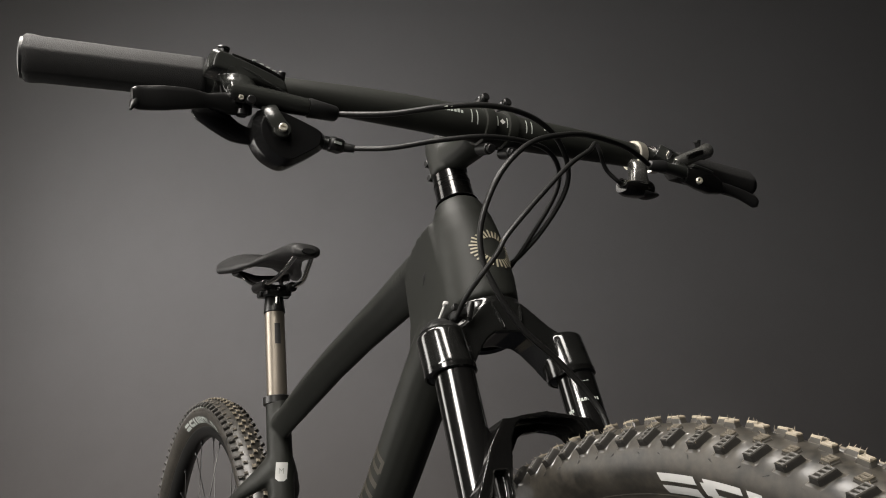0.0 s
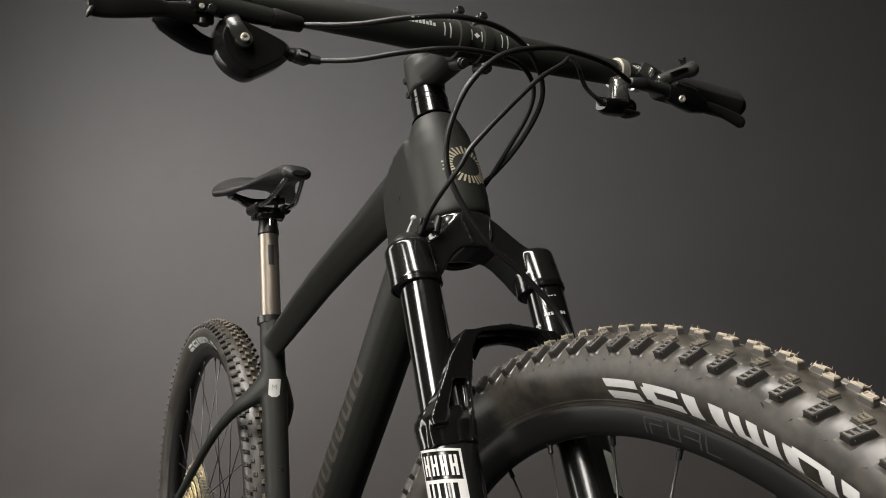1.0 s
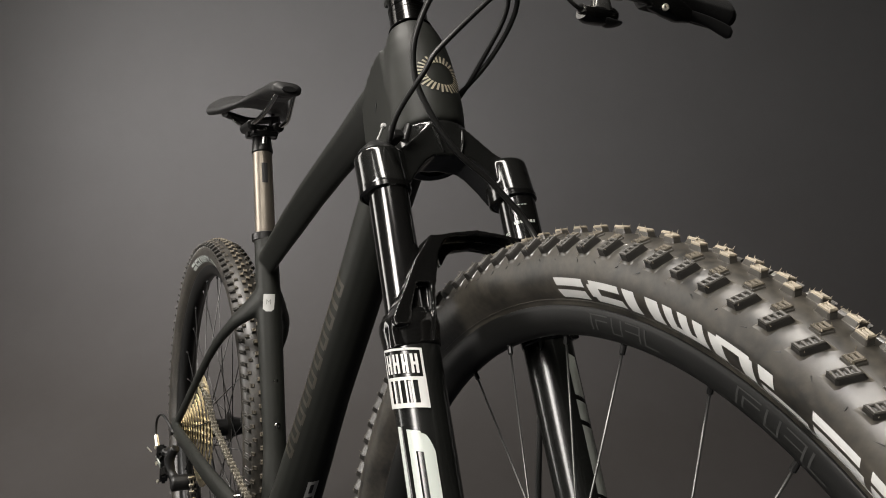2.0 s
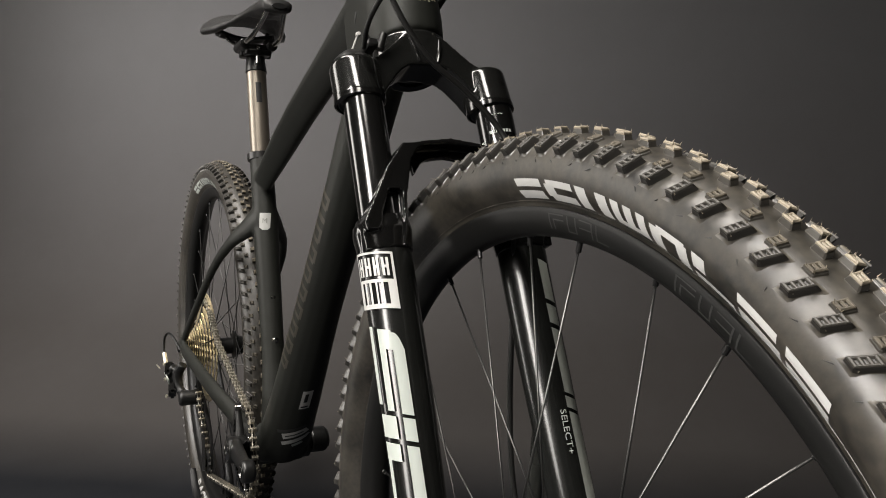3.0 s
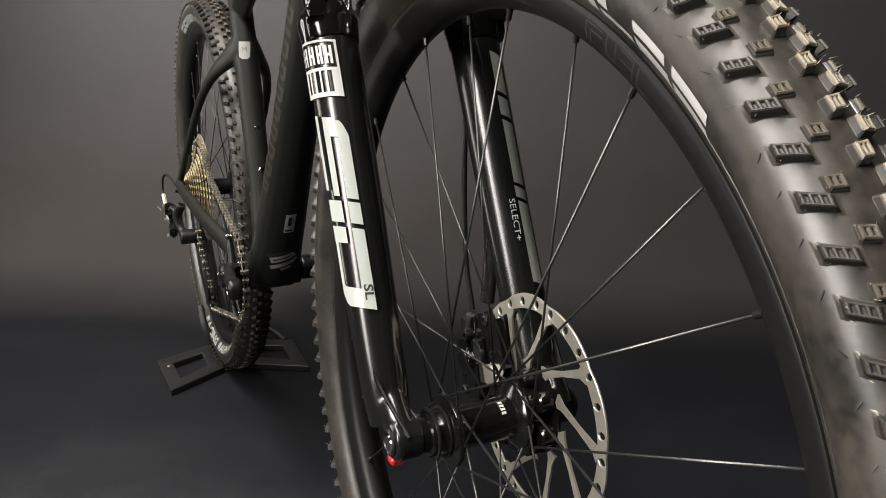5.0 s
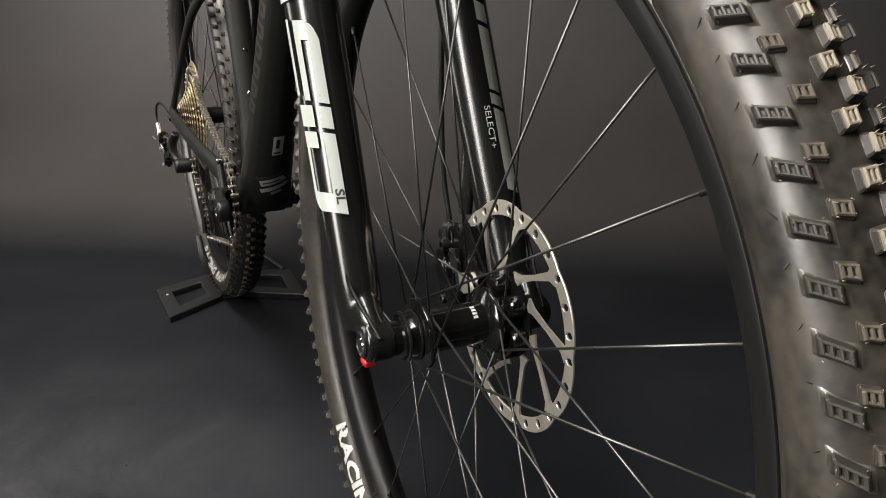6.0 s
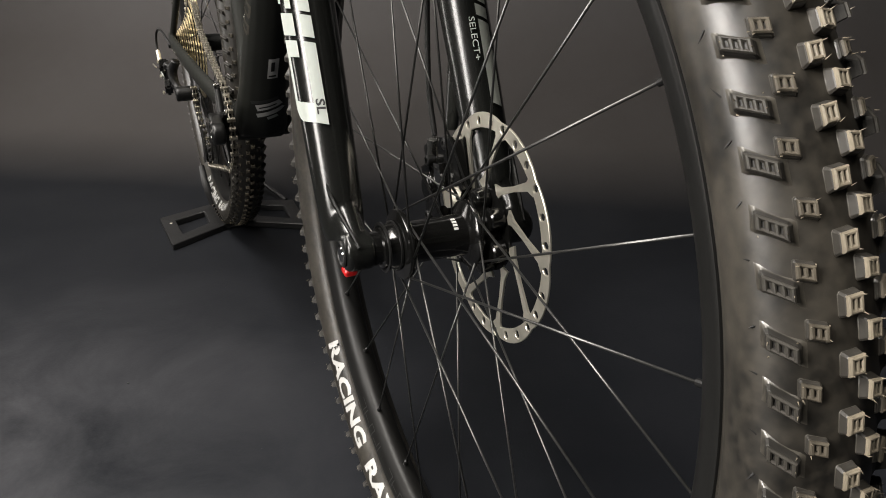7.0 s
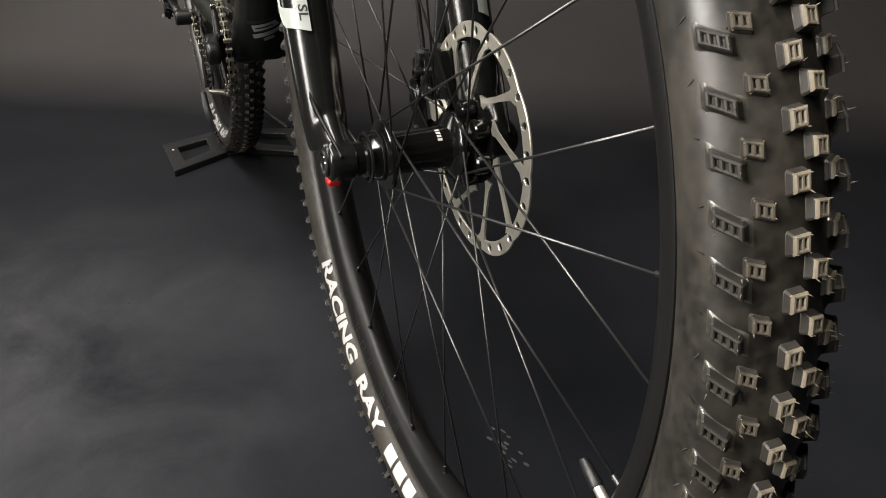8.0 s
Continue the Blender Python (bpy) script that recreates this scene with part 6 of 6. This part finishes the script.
def build_drivetrain():
    cas = new("cassette")
    cas.parent = bike
    cas["label"] = "golden steel rear cassette"
    for k, t in enumerate((51, 45, 39, 33, 28, 24, 21, 18, 16, 14, 12, 10)):
        part("sprocket", gear(bmesh.new(), RH, t * 0.0127 / (2 * math.pi), t, 0.0017, -0.0235 - 0.0033 * k), GOLD, cas, "golden sprocket" if k == 0 else "", 20)
    for k in range(5):
        a = radians(72 * k + 20)
        bm = tube(bmesh.new(), [ring_point(RH, a, 0.020, -0.05), ring_point(RH, a, 0.05, -0.036), ring_point(RH, a, 0.096, -0.025)], [0.004, 0.004, 0.004], [0.0015, 0.0015, 0.0015], n=8, seg=8)
        part("spider_arm", bm, ALLOY, cas)
    bm = lathe(bmesh.new(), [(0.010, -0.066), (0.018, -0.064), (0.018, -0.022), (0.028, -0.021), (0.028, -0.019), (0.017, -0.016), (0.016, 0.024), (0.028, 0.028), (0.028, 0.031), (0.020, 0.034), (0.012, 0.064), (0.008, 0.066)], RH, (0, 1, 0), 36)
    part("rear_hub", bm, ALLOY, bike, "black rear hub")
    rod(bm := bmesh.new(), RH + V((0, -0.078, 0)), RH + V((0, 0.078, 0)), 0.0065, seg=20)
    part("rear_axle", bm, ALLOY, bike)
    # chainring and cranks
    cr = part("chainring", gear(bmesh.new(), BB, 0.0687, 34, 0.003, -0.050), STANCH, bike, "black chainring", 20)
    for k in range(4):
        a = radians(90 * k + 30)
        bm = tube(bmesh.new(), [ring_point(BB, a, 0.018, -0.052), ring_point(BB, a, 0.062, -0.051)], [0.006, 0.004], [0.003, 0.002], n=6, seg=10)
        part("ring_arm", bm, ALLOY, cr)
        bm = rod(bmesh.new(), ring_point(BB, a, 0.060, -0.056), ring_point(BB, a, 0.060, -0.047), 0.005, seg=12)
        part("ring_bolt", bm, CHROME, cr)
    for s in (-1, 1):
        dirn = V((0.985, 0, 0.17)) * (1 if s < 0 else -1)
        bm = bmesh.new()
        a, b = BB + V((0, s * 0.060, 0)), BB + V((0, s * 0.083, 0)) + dirn * 0.170
        tube(bm, [a, a.lerp(b, 0.25), a.lerp(b, 0.7), b], [0.017, 0.0145, 0.012, 0.0135], [0.0095, 0.008, 0.0068, 0.0075], n=20, seg=20, side=(0, 0, 1), power=2.8)
        rod(bm, b - V((0, 0.0085, 0)), b + V((0, 0.0085, 0)), 0.0145, seg=24)
        rod(bm, BB + V((0, s * 0.046, 0)), BB + V((0, s * 0.073, 0)), 0.019, seg=28)
        crank = part("crank_arm", blend(bm, 0.002, 4), ALLOY, bike, "black alloy crank arm without a pedal")
        lathe(bm := bmesh.new(), [(0.0072, -0.0004), (0.0080, 0.0006), (0.0064, 0.0010), (0.0062, -0.004), (0, -0.004)], b + V((0, s * 0.0086, 0)), (0, s, 0), 20)
        part("pedal_thread", bm, CHROME if s < 0 else INK, crank)
        lathe(bm := bmesh.new(), [(0.014, 0), (0.014, 0.002), (0.008, 0.003), (0.008, 0), (0, 0)], BB + V((0, s * 0.073, 0)), (0, s, 0), 24)
        part("crank_bolt", bm, CHROME if s < 0 else ALLOY, crank)
    for s in (-1, 1):
        bm = lathe(bmesh.new(), [(0.022, 0), (0.0235, 0.001), (0.0235, 0.008), (0.018, 0.010)], BB + V((0, s * 0.036, 0)), (0, s, 0), 36)
        part("bearing_cup", bm, ALLOY, bike)
    # derailleur
    der = new("rear_derailleur")
    der.parent = bike
    der["label"] = "black rear derailleur with a long cage"
    shift = V((0.005, 0.010, -0.012))
    der.location = shift
    up, lowp = V((0.028, -0.056, 0.280)), V((0.094, -0.049, 0.186))
    bm = bmesh.new()
    tube(bm, [(-0.006, -0.078, 0.352), (-0.018, -0.086, 0.330), (-0.012, -0.084, 0.305), (0.006, -0.074, 0.292)], [0.009, 0.010, 0.009, 0.009], [0.008, 0.009, 0.008, 0.007], n=18, seg=16)
    rod(bm, (0.012, -0.050, 0.291), (0.012, -0.088, 0.291), 0.0145, seg=24)
    tube(bm, [(-0.020, -0.090, 0.345), (-0.032, -0.094, 0.330), (-0.030, -0.092, 0.310)], [0.010, 0.012, 0.009], [0.007, 0.008, 0.006], n=10, seg=12)
    part("derailleur_body", blend(bm, 0.002, 3), PLASTIC, der)
    bm = bmesh.new()
    box(bm, (0.030, 0.016, 0.024), basis((-0.036, -0.098, 0.336), (0.8, -0.2, -0.5), (0, 0, 1)), 0.004, seg=2)
    box(bm, (0.022, 0.014, 0.030), basis((-0.018, -0.096, 0.300), (0.7, -0.1, -0.7), (0, 0, 1)), 0.004, seg=2)
    part("outer_link", bm, GLOSS, der, "gloss black outer link")
    for x, z in ((-0.046, 0.346), (-0.030, 0.320), (-0.010, 0.292)):
        bm = lathe(bmesh.new(), [(0.0036, 0.0), (0.0036, 0.002), (0.0016, 0.0022), (0.0015, 0.0008), (0, 0.0008)], (x, -0.1065, z), (0.3, -0.95, 0), 12)
        part("link_screw", bm, STEEL, der)
    part("link_plate", box(bmesh.new(), (0.022, 0.003, 0.016), pose(-0.030, -0.1035, 0.322, 20, 30, 12), 0.001), SILVER, der, "pale metal link plate")
    for yy in (-0.043, -0.058):
        bm = tube(bmesh.new(), [up + V((0, yy + 0.056, 0)), up.lerp(lowp, 0.5) + V((0.006, yy + 0.056, 0)), lowp + V((0, yy + 0.050, -0.012))], [0.0016, 0.0016, 0.0016], [0.018, 0.013, 0.016], n=12, seg=10)
        part("cage_plate", bm, ALLOY, der)
    for c in (up, lowp):
        part("jockey_wheel", gear(bmesh.new(), V((c.x, 0, c.z)), 0.022, 13, 0.004, -0.0505), PLASTIC, der, "", 20)
    # chain: small links along the run
    up, lowp = up + shift, lowp + shift
    cy = -0.050
    loop = []
    for k in range(14):
        loop.append(ring_point(RH, radians(200 - 140 * k / 13), 0.092, -0.0265))
    loop.append(V((0.20, -0.040, 0.415)))
    for k in range(14):
        loop.append(ring_point(BB, radians(88 - 178 * k / 13), 0.0700, cy))
    loop.append(lowp + V((0.012, 0, -0.018)))
    loop.append(lowp + V((-0.016, 0, -0.010)))
    loop.append(lowp + V((-0.004, 0, 0.022)))
    loop.append(up + V((0.022, 0, -0.004)))
    loop.append(up + V((0.010, 0, 0.022)))
    dense = []
    for p, q in zip(loop, loop[1:]):
        n = max(1, int((q - p).length / 0.001))
        dense += [p.lerp(q, i / n) for i in range(n)]
    link = bmesh.new()
    tube(link, [(-0.0068, 0, 0), (0, 0, 0), (0.0068, 0, 0)], [0.0008, 0.0008, 0.0008], [0.0046, 0.0030, 0.0046], n=5, seg=8)
    rod(link, (0.0063, -0.003, 0), (0.0063, 0.003, 0), 0.0036, seg=8)
    lm = bpy.data.meshes.new("link")
    link.to_mesh(lm)
    link.free()
    pairs, acc, k = [], 0.0, 0
    for p, q in zip(dense, dense[1:]):
        acc += (q - p).length
        if acc >= 0.0127:
            acc -= 0.0127
            k += 1
            m = basis(p, q - p, (0, 0.02, 1) if abs((q - p).normalized().z) < 0.9 else (1, 0, 0))
            off = 0.0026 if k % 2 else 0.0017
            for s in (-1, 1):
                pairs.append((lm, Matrix.Translation((0, s * off, 0)) @ m))
    lm.materials.append(CHAINM)
    join_into("chain", pairs, bike, "nickel plated chain")
    # rear caliper behind the seat stay and the short gear cable loop
    bm = tube(bmesh.new(), [(0.02, -0.075, 0.372), (-0.03, -0.086, 0.395), (-0.062, -0.092, 0.385), (-0.066, -0.094, 0.355), (-0.040, -0.094, 0.335)], 0.0023, n=40, seg=10)
    part("gear_cable_loop", bm, HOSE, bike, "short black gear cable loop")
    bm = rod(bmesh.new(), (-0.040, -0.094, 0.335), (-0.060, -0.094, 0.352), 0.0042, seg=12)
    part("cable_ferrule", bm, STEEL, bike, "steel cable ferrule")
    bm = rod(bmesh.new(), (-0.075, -0.100, 0.318), (-0.105, -0.103, 0.320), 0.0012, seg=8)
    part("cable_tail", bm, STEEL, bike, "cut cable end")
    # disc and caliper on the far side
    bm = bmesh.new()
    box(bm, (0.050, 0.026, 0.034), pose(0.075, 0.050, 0.395, 0, 20, 0), 0.006, seg=2)
    part("rear_caliper", bm, GLOSSGREY, bike, "black rear brake caliper")


build_drivetrain()

# ---------------------------------------------------------------- wheel stand


def build_stand():
    st = tagged(new("wheel_stand"), "low black steel floor stand holding the rear wheel", "bike stand")
    z = FLOOR
    for s in (-1, 1):
        # frame plate lying on the floor, open in the middle
        o = [(-0.013, 0.140), (0.150, 0.132), (0.080, 0.022), (-0.062, 0.022)]
        i = [(0.016, 0.112), (0.098, 0.107), (0.056, 0.050), (-0.016, 0.050)]
        bm = bmesh.new()
        lay = []
        for ring, zz in ((o, 0.0005), (i, 0.0005), (i, 0.013), (o, 0.013)):
            lay.append([bm.verts.new((x, s * y, z + zz)) for x, y in ring])
        for a, b in zip(lay, lay[1:] + lay[:1]):
            for k in range(4):
                bm.faces.new((a[k], a[(k + 1) % 4], b[(k + 1) % 4], b[k]))
        bmesh.ops.bevel(bm, geom=bm.edges[:], offset=0.0014, segments=1, affect="EDGES")
        part("foot_frame", bm, STANDM, st)
        bm = tube(bmesh.new(), [(-0.30, s * 0.045, 0.325), (-0.235, s * 0.060, 0.19), (-0.15, s * 0.085, 0.055), (-0.03, s * 0.128, z + 0.008)], 0.0048, n=24, seg=10) if s > 0 else None
        if bm:
            part("support_wire", bm, STANDM, st)
        bm = tube(bmesh.new(), [(-0.05, s * 0.020, z + 0.006), (-0.06, s * 0.034, 0.06), (-0.09, s * 0.036, 0.10)], [0.010, 0.008, 0.006], [0.004, 0.004, 0.003], n=10, seg=10)
        part("wheel_guide", bm, STANDM, st)
    part("cross_plate", box(bmesh.new(), (0.13, 0.05, 0.004), pose(0.01, 0, z + 0.0025), 0.001), STANDM, st)
    rod(bm := bmesh.new(), (0.030, -0.122, z + 0.0125), (0.030, -0.122, z + 0.0145), 0.003, seg=10)
    part("rivet", bm, STEEL, st)


build_stand()


def floor_specks():
    """Crumbs of dust lying on the sheet."""
    rnd = random.Random(11)
    bm = bmesh.new()
    spots = [(0.605, -0.242, 0.0016)] + [(rnd.uniform(0.1, 1.3), rnd.uniform(-0.7, 0.9), rnd.uniform(0.0002, 0.0006)) for _ in range(40)]
    for x, y, r in spots:
        t = bmesh.new()
        bmesh.ops.create_icosphere(t, subdivisions=1, radius=r, matrix=pose(x, y, FLOOR + r * 0.6))
        me = bpy.data.meshes.new("tmp")
        t.to_mesh(me)
        t.free()
        bm.from_mesh(me)
        bpy.data.meshes.remove(me)
    # scuffed dust left by a shoe sole
    for k in range(14):
        x, y = 1.040 + 0.0045 * k + rnd.uniform(-0.004, 0.004), 0.102 + 0.010 * (k % 2) + rnd.uniform(-0.006, 0.006)
        w, h = rnd.uniform(0.0025, 0.0050), rnd.uniform(0.0010, 0.0022)
        plate(bm, [(x + w * math.cos(a) + rnd.uniform(-0.0006, 0.0006), y + h * math.sin(a) + 0.3 * w * math.cos(a)) for a in np.linspace(0, 2 * math.pi, 9)[:-1]], 0.0003,
              Matrix.Translation((0, 0, FLOOR + 0.0001)))
    tagged(part("dust_specks", bm, DUST), "pale crumbs of dust on the backdrop sheet", "dust", kind="stuff")


floor_specks()

# ---------------------------------------------------------------- tread blocks, one by one
for tyre, blocks in ((front_tyre, front_blocks), (rear_tyre, rear_blocks)):
    for me, m in blocks:
        ob = new("tread_block", me)
        ob.parent = tyre
        ob.matrix_basis = m
